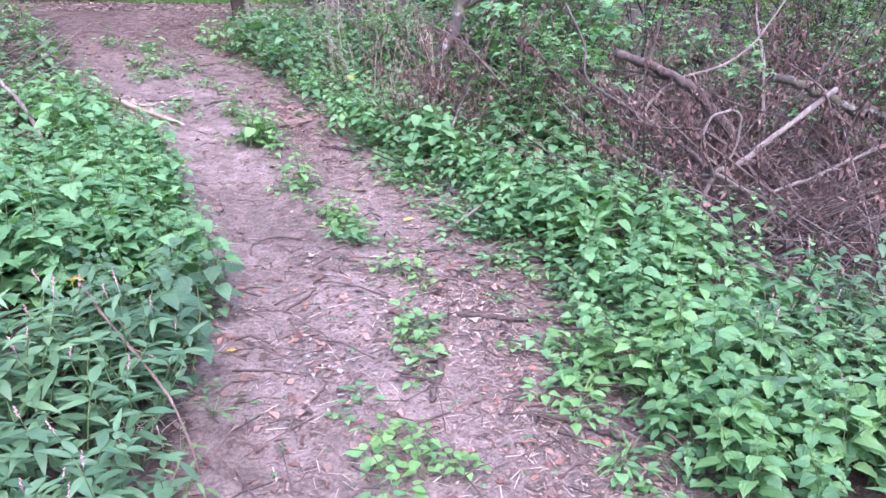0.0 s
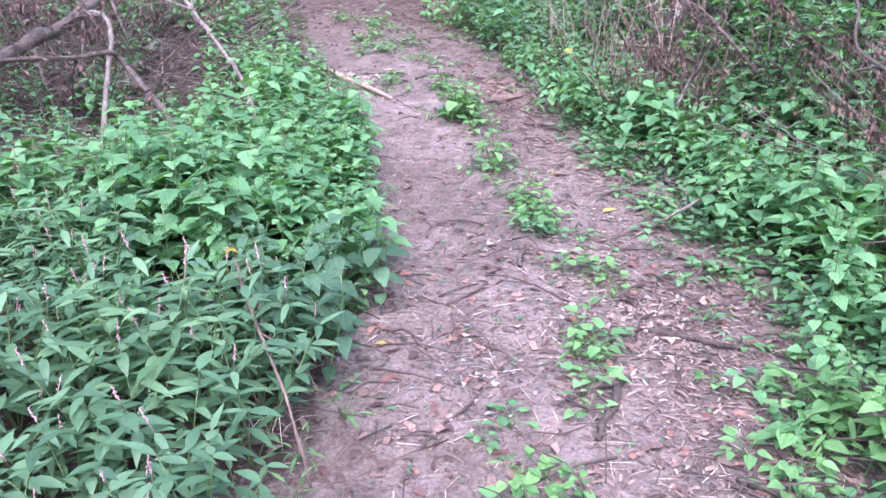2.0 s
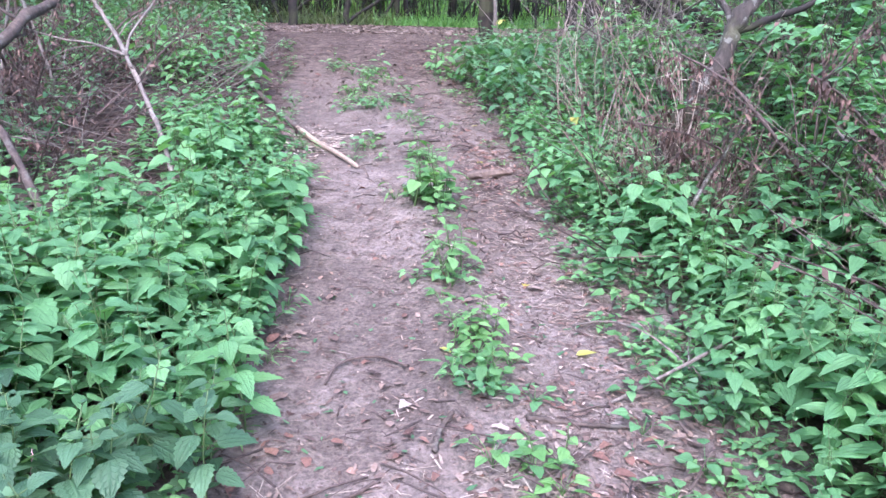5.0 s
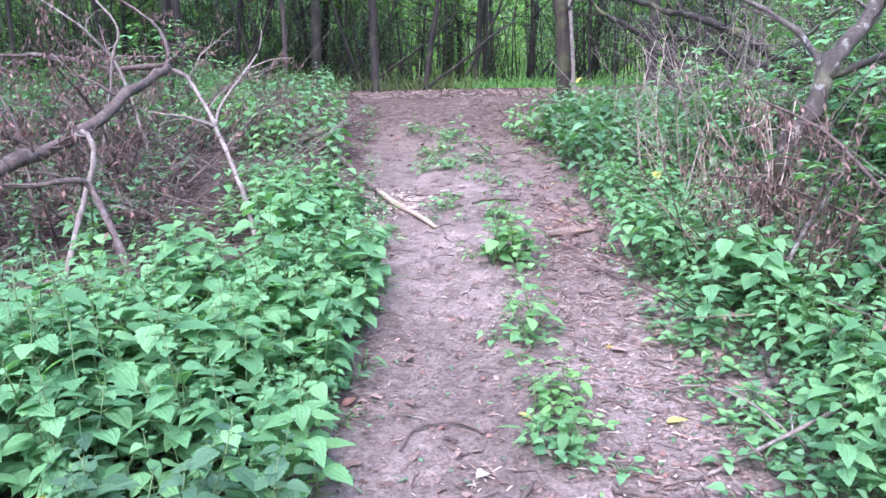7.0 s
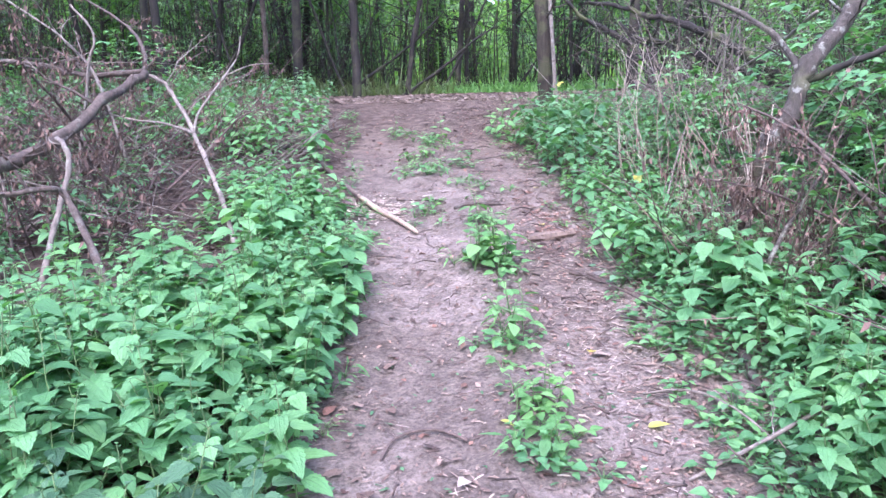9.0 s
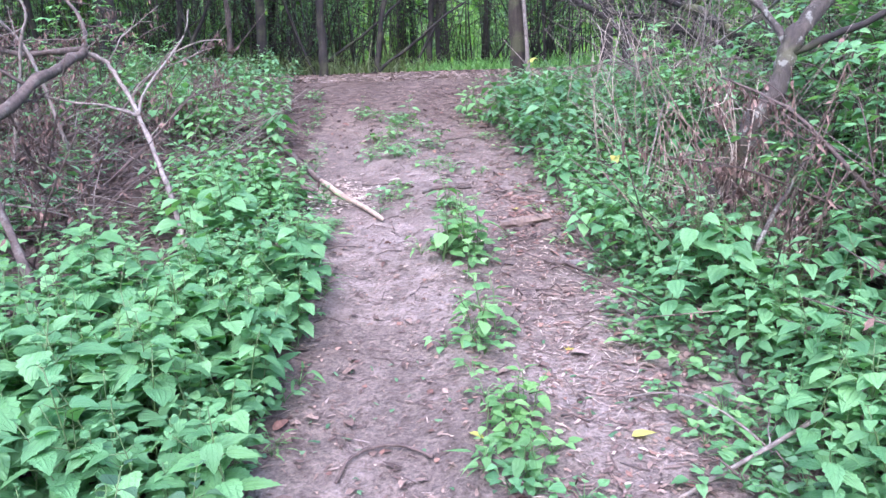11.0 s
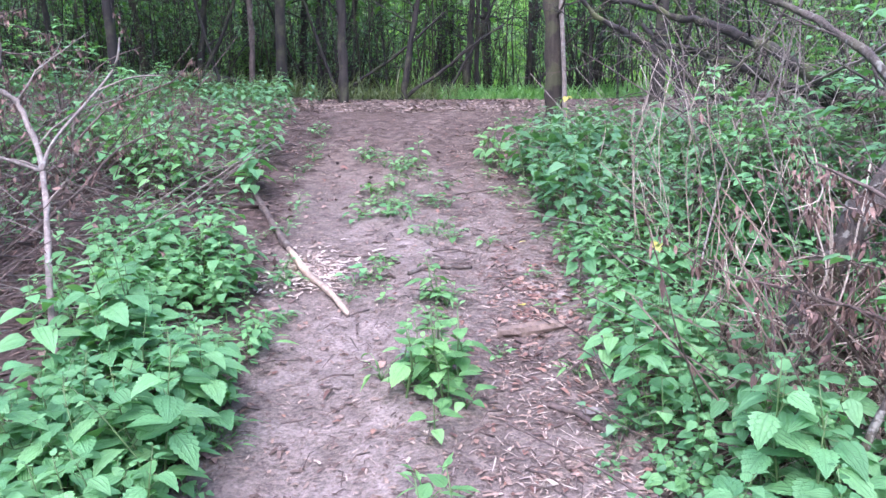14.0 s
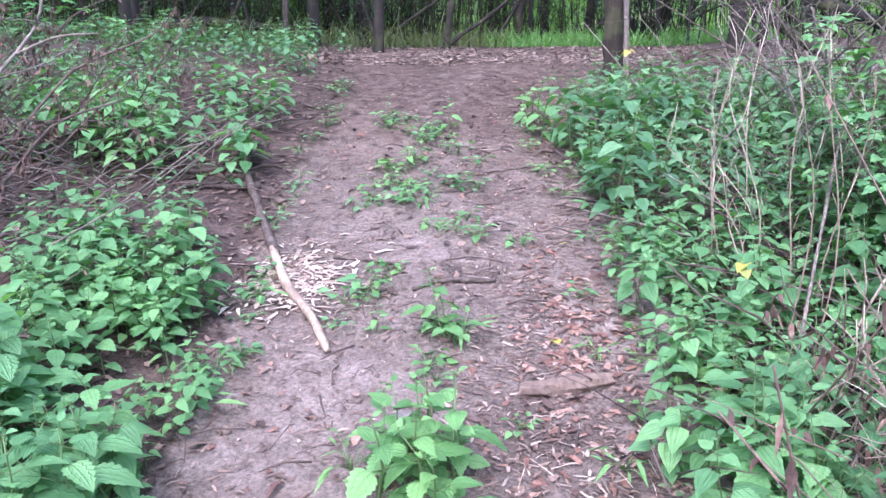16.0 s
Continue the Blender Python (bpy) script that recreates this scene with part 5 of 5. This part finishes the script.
twig_litter("bank_twigs", 1000, lambda: (rnd(-2.8, 0.0), rnd(5.0, 9.2)), "tangle of thin brown twigs on the bank", 1, leaves=1)
twig_litter("brush_twigs", 700, lambda: (rnd(-3.2, -0.7), rnd(4.8, 7.2)), "tangle of thin brown twigs with withered leaves", 5, (0.3, 0.9), 1.0, 4)
twig_litter("pile_twigs", 2400, lambda: (rnd(2.8, 6.2), rnd(1.2, 4.6)), "tangle of thin brown twigs in the brush pile", 2, (0.25, 1.0), 1.1, 6)
twig_litter("near_twigs", 150, lambda: (rnd(0.25, 1.9), rnd(1.2, 3.1)), "dead twigs strewn across the trodden clay", 6, (0.08, 0.3), 0.05)
twig_litter("pale_pile_twigs", 420, lambda: (rnd(2.75, 4.6), rnd(1.5, 3.9)), "crossed pale grey dead twigs over the brush pile", 7, (0.3, 0.95), 0.9, 1, BARK_PALE)
twig_litter("pale_bank_twigs", 330, lambda: (rnd(-2.4, -0.25), rnd(5.1, 7.4)), "crossed pale grey dead twigs on the bank", 8, (0.2, 0.75), 0.7, 1, BARK_PALE)
twig_litter("pale_tangle_twigs", 260, lambda: (rnd(2.3, 3.6), rnd(5.0, 8.2)), "pale grey dead twigs among the nettles and brambles", 9, (0.3, 0.9), 1.4, 0, BARK_PALE)
twig_litter("withered_stalks", 90, lambda: (random.gauss(2.48, 0.17), random.gauss(4.65, 0.2)), "bent withered stalks with hanging brown leaves", 10, (0.3, 0.7), 1.6, 5, ROTTEN)
twig_litter("path_twigs", 420, lambda: on_path(0.55), "short thin twigs scattered on the path", 3, (0.04, 0.16), 0.03)
twig_litter("edge_twigs", 220, lambda: (rnd(1.75, 3.2), rnd(4.2, 7)), "thin dry twigs among the nettles", 4, (0.2, 0.6), 0.7)

# ---- wood beyond the crest ----


def tree_kind(seed, height, r, crown_from, leaves, spread, mat=None, bark=None, leaf=0.11):
    """A slim woodland tree: trunk, limbs and a ragged crown of many leaves."""
    random.seed(seed)
    tb = Build()
    line = [Vector((0.25 * math.sin(seed + 2.2 * t) * t * height * 0.12, 0.2 * math.cos(seed * 2 + 2.7 * t) * t * height * 0.12, height * t)) for t in [k / 12 for k in range(13)]]
    tb.tube([Vector((0, 0, -0.3))] + line, [r * 1.3] + [r * (1.15 if k == 0 else 1) * (1 - 0.8 * k / 12) for k in range(13)], 9, 0.22)
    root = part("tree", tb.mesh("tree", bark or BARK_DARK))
    lb, fb = Build(), Build()
    tips = []
    for k in range(13):
        t = rnd(0.14, 0.97)
        p = line[int(t * 12)]
        h, ln = rnd(0, 6.28), spread * rnd(0.5, 1.0) * (1.15 - 0.6 * t)
        pts, d = [p], Vector((math.cos(h), math.sin(h), rnd(0.1, 0.8)))
        for j in range(5):
            d = (d + Vector((rnd(-1, 1), rnd(-1, 1), rnd(-0.7, 0.6))) * 0.3).normalized()
            pts.append(pts[-1] + d * ln / 5)
            if t > crown_from * 0.7:
                tips.append(pts[-1])
        lb.tube(pts, [r * 0.36 * (1 - 0.17 * j) * (1.1 - 0.7 * t) + 0.004 for j in range(6)], 5, 0.2)
        for j in (2, 3, 4):
            e = (d + Vector((rnd(-1, 1), rnd(-1, 1), rnd(-0.5, 0.8)))).normalized() * ln * 0.35
            lb.tube([pts[j], pts[j] + e * 0.5 + Vector((0, 0, 0.03)), pts[j] + e], [r * 0.12, r * 0.08, 0.003], 4)
            if t > crown_from * 0.7:
                tips.append(pts[j] + e)
    tagged(part("limb_work", lb.mesh("limb_work", bark or BARK_DARK), root), kind="stuff")
    for k in range(leaves):
        c = random.choice(tips)
        q = c + Vector((random.gauss(0, 0.3), random.gauss(0, 0.3), random.gauss(-0.05, 0.22)))
        fb.leaf(q, rnd(0, 6.28), rnd(-0.6, 0.6), leaf * rnd(0.7, 1.3), leaf * rnd(0.45, 0.65), rnd(0, 1), 0.2, 2, 0, 0.8, rnd(-0.6, 0.6))
    tagged(part("crown", fb.mesh("crown", mat or CANOPY), root), kind="stuff")
    return root


def shrub_kind(seed, height, leaves, mat=None):
    """A many-stemmed understorey shrub."""
    random.seed(seed)
    b, fb, tips = Build(), Build(), []
    for k in range(9):
        h, sp = rnd(0, 6.28), rnd(0.15, 0.6)
        d, pts = Vector((math.cos(h) * sp, math.sin(h) * sp, 1)).normalized(), [Vector((rnd(-0.1, 0.1), rnd(-0.1, 0.1), -0.1))]
        for j in range(7):
            d = (d + Vector((rnd(-1, 1), rnd(-1, 1), rnd(-0.3, 0.4))) * 0.16).normalized()
            pts.append(pts[-1] + d * height * rnd(0.8, 1.1) / 7)
            if j > 1:
                e = pts[-1] + Vector((rnd(-1, 1), rnd(-1, 1), rnd(-0.2, 0.6))).normalized() * height * 0.22
                b.tube([pts[-1], e], [0.006, 0.002], 3)
                tips += [pts[-1], e, e]
        b.tube(pts[::2] + pts[-1:], [0.017 * (1 - 0.19 * j) for j in range(5)], 4, 0.2)
    root = part("shrub", b.mesh("shrub", BARK_DARK))
    for k in range(leaves):
        q = random.choice(tips) + Vector((random.gauss(0, 0.16), random.gauss(0, 0.16), random.gauss(0, 0.14)))
        fb.leaf(q, rnd(0, 6.28), rnd(-0.5, 0.6), rnd(0.065, 0.12), rnd(0.04, 0.065), rnd(0, 1), 0.2, 2, 0, 0.8, rnd(-0.6, 0.6))
    tagged(part("foliage", fb.mesh("foliage", mat or SHRUB), root), kind="stuff")
    return root


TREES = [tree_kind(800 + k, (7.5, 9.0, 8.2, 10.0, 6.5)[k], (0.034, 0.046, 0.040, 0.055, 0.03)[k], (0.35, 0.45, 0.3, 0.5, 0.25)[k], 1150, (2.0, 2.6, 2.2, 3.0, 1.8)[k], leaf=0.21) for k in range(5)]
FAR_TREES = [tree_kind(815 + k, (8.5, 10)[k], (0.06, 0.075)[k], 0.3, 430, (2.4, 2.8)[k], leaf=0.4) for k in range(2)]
SHRUBS = [shrub_kind(830 + k, (2.4, 3.0, 1.9, 2.7)[k], (480, 640, 560, 380)[k], CANOPY if k == 2 else SHRUB) for k in range(4)]
for t in TREES:
    tagged(t, "slim dark-barked woodland tree with light green leaves", "tree", "woodland trees")
for t in SHRUBS:
    tagged(t, "thin-stemmed understorey shrub with small leaves", "shrub", "understorey shrubs")
branch("fallen_log", [at(-4.2, 14.5, 0.25), at(-3.0, 14.2, 0.3), at(-1.8, 14.4, 0.12)], 0.08, 0.05, BARK_MOSS, "dark fallen log lying in the grass", "log", "", (), 10, 0, 70)
for k, (x, y, dx, h) in enumerate(((0.3, 12.6, 1.5, 1.0), (-0.6, 13.8, -0.9, 2.6), (0.9, 14.6, 1.2, 2.2), (-2.6, 13.0, 1.4, 3.0), (-1.5, 16.0, -1.2, 2.8), (2.4, 16.5, 1.6, 2.4))):
    branch("dead_sapling", [at(x, y, -0.05), at(x + dx * 0.4, y + 0.1, h * 0.35), at(x + dx * 0.75, y, h * 0.75), at(x + dx, y + 0.2, h)], 0.03, 0.012, BARK_DARK, "thin dark leaning dead stem among the trees", "branch", "dead stems in the wood", fan(3, 0.4, (0.4, 0.8)), 7, 0, 720 + k)
used = set()


FAR = Mass()


def plant(kinds, x, y, size, lean=5.0):
    """A tree or shrub; those far off are joined into one wood."""
    k = random.choice(kinds)
    p = at(x, y)
    m = pose(p.x, p.y, p.z, rnd(-lean, lean), rnd(-lean, lean), rnd(0, 360)) @ Matrix.Scale(size, 4)
    if y > 24 or y < -6 or abs(x) > 16:
        return FAR.add(random.choice(FAR_TREES) if k in TREES else k, m) if k in TREES and random.random() < 0.75 else None
    if k in used:
        return copy_thing(k, m)
    used.add(k)
    k.matrix_basis = m
    return k


random.seed(41)
# the trees nearest the crest
A = branch("crest_tree", [at(2.14, 9.75, -0.1), at(2.12, 9.75, 0.25), at(2.1, 9.75, 0.9), at(2.02, 9.8, 2.0), at(1.95, 9.85, 3.5), at(2.05, 9.9, 6.0)], 0.095, 0.055, BARK_TRUNK, "brown rough-barked tree trunk standing at the crest", "tree", "", fan(6, 0.4, (0.8, 1.6)), 18, 0, 60)
pb = Build()
pb.tube(smooth_line([at(2.225, 9.6, -0.1), at(2.20, 9.62, 0.4), at(2.15, 9.66, 1.2), at(2.08, 9.72, 2.4)], 4), [0.026 - 0.001 * k for k in range(13)], 9, 0.4)
part("split_stem", pb.mesh("split_stem", BARK_PALE), A, "pale splintered second stem")
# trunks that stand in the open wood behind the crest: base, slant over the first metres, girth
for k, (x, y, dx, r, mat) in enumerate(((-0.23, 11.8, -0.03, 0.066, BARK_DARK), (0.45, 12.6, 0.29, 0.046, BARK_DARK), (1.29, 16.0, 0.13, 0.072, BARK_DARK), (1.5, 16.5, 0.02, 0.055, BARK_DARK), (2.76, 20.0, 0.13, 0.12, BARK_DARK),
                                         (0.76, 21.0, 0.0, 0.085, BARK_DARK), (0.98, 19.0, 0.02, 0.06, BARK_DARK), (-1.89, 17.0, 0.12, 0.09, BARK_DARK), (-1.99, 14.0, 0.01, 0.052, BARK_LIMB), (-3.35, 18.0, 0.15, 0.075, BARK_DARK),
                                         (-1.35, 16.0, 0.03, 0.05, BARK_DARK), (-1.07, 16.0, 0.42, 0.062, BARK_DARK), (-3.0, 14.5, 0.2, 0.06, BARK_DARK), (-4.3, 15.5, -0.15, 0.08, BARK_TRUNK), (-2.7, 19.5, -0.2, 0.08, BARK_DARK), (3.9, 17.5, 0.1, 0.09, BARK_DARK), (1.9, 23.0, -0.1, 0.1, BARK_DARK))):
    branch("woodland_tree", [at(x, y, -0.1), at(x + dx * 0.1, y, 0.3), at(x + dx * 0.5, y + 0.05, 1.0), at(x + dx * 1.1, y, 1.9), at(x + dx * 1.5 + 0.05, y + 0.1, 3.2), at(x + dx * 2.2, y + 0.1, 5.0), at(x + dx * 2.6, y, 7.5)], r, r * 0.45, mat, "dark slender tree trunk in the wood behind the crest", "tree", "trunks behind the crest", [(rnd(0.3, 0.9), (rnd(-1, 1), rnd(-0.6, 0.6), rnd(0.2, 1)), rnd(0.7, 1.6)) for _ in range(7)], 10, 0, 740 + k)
branch("dead_sapling", [at(-0.5, 14.0, 0.2), at(-0.1, 14.0, 0.45), at(0.44, 14.0, 0.83), at(0.95, 14.1, 1.3)], 0.032, 0.014, BARK_DARK, "thin dark leaning dead stem among the trees", "branch", "dead stems in the wood", fan(4, 0.4, (0.4, 0.8)), 7, 0, 770)
random.seed(43)
# several near the crest are added for crowns out of view that shade it
for x, y, s, k, ln in ((-3.3, 12.2, 1.1, 3, 4), (2.6, 17.5, 1.0, 1, 3), (3.3, 14.6, 0.8, 0, 5), (-0.9, 15.5, 0.9, 0, 6), (0.1, 17.8, 0.9, 2, 5), (1.9, 20.5, 1.0, 3, 4), (4.6, 12.4, 1.0, 1, 6), (-5.0, 14.0, 1.1, 1, 4), (-4.4, 10.2, 1.0, 0, 4), (3.4, 10.9, 1.15, 3, 3), (-2.4, 10.4, 1.1, 1, 4), (-1.2, 12.6, 1.2, 3, 4), (3.9, 11.8, 1.0, 1, 6)):
    plant([TREES[k]], x, y, s, ln)
for k in range(95):
    a, d = rnd(-1.15, 1.15), rnd(9.5, 34) if k < 75 else rnd(30, 48)
    x, y = 0.5 + math.sin(a) * d, 6 + math.cos(a) * d
    if -0.8 < x < 10 and 13 < y < 34 and k % 4:
        continue
    plant(TREES, x, y, rnd(0.75, 1.35), 7)
for k in range(30):
    a, d = rnd(1.2, 5.1), rnd(11, 24)
    plant(TREES, 1.0 + math.sin(a) * d, 3 + math.cos(a) * d, rnd(0.9, 1.4), 5)
for x, y in ((-6.4, 5.5), (-5.6, 8.0), (8.2, 3.2), (7.2, 6.6)):
    plant(TREES, x, y, rnd(0.8, 1.1), 6)
for k in range(42):
    plant(SHRUBS, rnd(-13, -0.8), rnd(15.0, 23.5), rnd(0.6, 1.1), 8)
SAPLINGS = [tree_kind(880 + k, (4.2, 5.0, 3.6)[k], (0.02, 0.026, 0.017)[k], 0.35, (500, 700, 450)[k], (0.9, 1.2, 0.8)[k], SHRUB, None, 0.08) for k in range(3)]
for t in SAPLINGS:
    tagged(t, "thin leaning sapling with sparse leaves", "sapling", "saplings under the trees")
for k in range(80):
    a, d = rnd(-1.1, 1.1), rnd(7.5, 22)
    x, y = 0.5 + math.sin(a) * d, 6 + math.cos(a) * d
    if not (-0.5 < x < 2.5 and y < 15):
        plant(SAPLINGS, x, y, rnd(0.7, 1.3), 14)
for k in range(140):
    a, d = rnd(-1.2, 1.2), rnd(8.5, 32)
    x, y = 0.5 + math.sin(a) * d, 6 + math.cos(a) * d
    if -0.6 < x < 2.6 and y < 17:
        continue
    plant(SHRUBS, x, y, rnd(0.7, 1.3), 6)
for k in range(30):
    plant(SHRUBS[:2], rnd(5.6, 11.5), rnd(-0.5, 7.5) if k < 14 else rnd(5.0, 12.5), rnd(0.8, 1.15), 6)
for x, y in ((3.6, 5.9), (4.4, 4.9), (4.9, 6.4), (3.9, 7.3), (4.6, 2.4), (5.4, 1.4), (5.0, 3.9), (3.5, 9.6), (-3.4, 4.4), (-3.2, 6.6), (-3.0, 3.2), (-3.8, 1.4)):
    plant(SHRUBS, x, y, rnd(0.55, 0.85), 6)


def grass_patch(name, num, where, ln, label, seed, mat=GRASS):
    random.seed(seed)
    b = Build()
    for k in range(num):
        x, y = where()
        b.leaf((x, y, land(x, y) - 0.01), rnd(0, 6.28), rnd(0.8, 1.5), rnd(*ln), rnd(0.008, 0.018), rnd(0.5, 1.6), 0.3, 3, 0, 0.6)
    return tagged(part(name, b.mesh(name, mat)), label, "grass", "", "stuff")


grass_patch("grass", 12000, lambda: (rnd(0.9, 8), 13.6 + abs(random.gauss(0, 4))), (0.2, 0.45), "tall bright green grass beyond the crest", 1)
grass_patch("woodland_grass", 9000, lambda: (rnd(-14, 1.2), 12.4 + abs(random.gauss(0, 6))), (0.25, 0.75), "dull thin grass under the trees", 2, DULLGRASS)

# brambles round the leaning trunk


def bramble_kind(seed, height, canes):
    """Arching thin canes with leaves in threes."""
    random.seed(seed)
    b, fb = Build(), Build()
    for k in range(canes):
        h, reach, top = rnd(0, 6.28), rnd(0.15, 0.7) * height, rnd(0.45, 1.0) * height
        end = rnd(0.55, 1.0)
        pts = [Vector((math.cos(h) * reach * t, math.sin(h) * reach * t, top * math.sin(math.pi * min(1, 0.72 * t * end + 0.02)) - 0.03)) for t in [j / 7 for j in range(8)]]
        b.tube(pts, [0.0042 - 0.0026 * j / 7 for j in range(8)], 4)
        for j in range(2, 8):
            for side in (-1, 1):
                g = h + side * rnd(0.5, 1.5)
                q = pts[j] + Vector((math.cos(g), math.sin(g), rnd(0.2, 0.8))) * rnd(0.03, 0.07)
                b.tube([pts[j], q], [0.0014, 0.001], 3)
                size = rnd(0.045, 0.085)
                for turn, sc in ((0, 1.0), (1.25, 0.8), (-1.25, 0.8)):
                    fb.leaf(q, g + turn + rnd(-0.2, 0.2), rnd(-0.15, 0.35), size * sc, size * sc * rnd(0.58, 0.74), rnd(0.2, 0.8), rnd(0.05, 0.25), 4, 0, 0.66, rnd(-0.3, 0.3))
    root = part("bramble", b.mesh("bramble", BARK_BROWN))
    tagged(part("foliage", fb.mesh("foliage", NETTLE), root), kind="stuff")
    return root


BRAMBLE = [bramble_kind(860 + k, (0.95, 0.75, 1.15)[k], (13, 11, 15)[k]) for k in range(3)]
for t in BRAMBLE:
    tagged(t, "tangled green bramble with thin arching stems", "bramble", "brambles round the trunk")
random.seed(52)
for k in range(30):
    x, y = rnd(2.7, 4.6), rnd(4.2, 7.0)
    plant(BRAMBLE, x, y, rnd(0.6, 1.0) * (1 + 0.25 * (x > 3.3)), 10)
for x, y in ((-1.9, 6.4), (-2.5, 7.4), (-1.6, 7.8), (-2.2, 5.2), (-3.0, 6.0), (-1.5, 9.0), (3.4, 4.6), (4.0, 3.4), (4.4, 3.0), (4.2, 4.2)):
    plant(BRAMBLE, x, y, rnd(0.5, 0.9), 10)

for k in FAR_TREES:
    for o in (*k.children, k):
        bpy.data.objects.remove(o)
FAR.finish("far_trees", "more slim trees and shrubs deep in the wood", "woods")


for k in range(22):
    plant(BRAMBLE + SHRUBS[2:3], rnd(4.6, 9.5), rnd(1.0, 7.0), rnd(0.8, 1.2), 8)


def far_woods():
    """The leafage of the wood far off, all round."""
    random.seed(61)
    b = Build()
    for k in range(56000):
        a, d = rnd(0, 6.28), rnd(40, 58)
        z = 0.6 + 16 * random.random() ** 1.7
        if noise.noise(Vector((a * 9, z * 0.4, d * 0.1))) < -0.42:
            continue
        b.leaf((1 + math.sin(a) * d, 5 + math.cos(a) * d, z), rnd(0, 6.28), rnd(-0.6, 0.6), rnd(0.7, 1.2), rnd(0.45, 0.75), rnd(0, 1), 0.2, 2, 0, 0.8, rnd(-0.6, 0.6))
    # open-sky light on the far foliage is painted in with the SUNLIT colour
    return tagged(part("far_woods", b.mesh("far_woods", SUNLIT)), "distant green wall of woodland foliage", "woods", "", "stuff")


def understorey():
    """The low leafage between the trunks in the middle distance; sunlight painted in on the glade side."""
    random.seed(63)
    shade, glade = Build(), Build()
    for k in range(36000):
        a, d = rnd(-1.2, 1.2), rnd(20, 38)
        z = 1.3 + 7.0 * random.random() ** 1.35
        x, y = 1 + math.sin(a) * d, 3 + math.cos(a) * d
        if noise.noise(Vector((x * 0.35, y * 0.35, z * 0.6))) < (-0.35 if x < 1.5 else -0.1):
            continue
        # lit and shaded sides by leaf colour: brighter to the right, darker left
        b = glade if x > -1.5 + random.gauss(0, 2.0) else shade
        b.leaf((x, y, z), rnd(0, 6.28), rnd(-0.6, 0.6), rnd(0.2, 0.42), rnd(0.13, 0.26), rnd(0, 1), 0.2, 2, 0, 0.8, rnd(-0.6, 0.6))
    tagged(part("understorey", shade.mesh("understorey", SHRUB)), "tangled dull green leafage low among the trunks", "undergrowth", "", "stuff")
    tagged(part("glade_understorey", glade.mesh("glade_understorey", SUNLIT)), "glade leafage behind the trees, coloured bright as if sunlit", "undergrowth", "", "stuff")


def thicket():
    """Crowded thin dead stems and crossing twigs under the trees."""
    random.seed(64)
    b = Build()
    for k in range(900):
        x, y = rnd(-13, 1.2) if k < 720 else rnd(1.2, 9), rnd(14.5, 27)
        h, lx, ly, r = rnd(1.4, 4.5), random.gauss(0, 0.45), random.gauss(0, 0.3), rnd(0.006, 0.02)
        p = at(x, y, -0.05)
        mid = p + Vector((lx * 0.4 + rnd(-0.1, 0.1), ly * 0.4, h * 0.5))
        top = p + Vector((lx, ly, h))
        b.tube([p, mid, top], [r, r * 0.75, r * 0.3], 4)
        for j in range(3):
            q = mid.lerp(top, rnd(-0.4, 0.9))
            e = q + Vector((rnd(-0.8, 0.8), rnd(-0.5, 0.5), rnd(-0.1, 0.6)))
            b.tube([q, q.lerp(e, 0.5) + Vector((0, 0, 0.05)), e], [r * 0.5, r * 0.35, r * 0.15], 3)
    return tagged(part("thicket", b.mesh("thicket", BARK_TRUNK)), "thicket of thin bare stems under the trees", "undergrowth", "", "stuff")


def backdrop():
    """The wood beyond seeing through: a plain ring of mottled green 64 m off with a ragged top."""
    m, n, l, p = material("distant_wood")
    tc = n.new("ShaderNodeTexCoord")
    coarse, fine = noise_tex(n, l, tc.outputs["Object"], 0.35, 4), noise_tex(n, l, tc.outputs["Object"], 2.6, 5, 0.7)
    f = math_node(n, l, "ADD", math_node(n, l, "MULTIPLY", coarse.outputs[0], 0.5), math_node(n, l, "MULTIPLY", fine.outputs[0], 0.5))
    col = ramp(n, [(0.35, (0.03, 0.065, 0.022)), (0.5, (0.10, 0.20, 0.065)), (0.65, (0.2, 0.34, 0.13))])
    l.new(f, col.inputs[0])
    l.new(col.outputs[0], p.inputs["Base Color"])
    p.inputs["Roughness"].default_value = 0.9
    b = Build()
    for k in range(240):
        w = 2 * math.pi * k / 240
        top = 11 + 3 * noise.noise(Vector((math.cos(w) * 4, math.sin(w) * 4, 0))) + 1.5 * noise.noise(Vector((math.cos(w) * 22, math.sin(w) * 22, 5)))
        for z in (-2.0, 4.0, top):
            b.v.append((1 + math.sin(w) * 64, 5 + math.cos(w) * 64, z))
    for k in range(240):
        q = (k + 1) % 240
        for j in (0, 1):
            b.f.append((k * 3 + j, q * 3 + j, q * 3 + j + 1, k * 3 + j + 1))
    return tagged(part("backdrop", b.mesh("backdrop", m)), "distant green woodland closing the view all round", "woods", "", "structure")


understorey()
thicket()
far_woods()
backdrop()
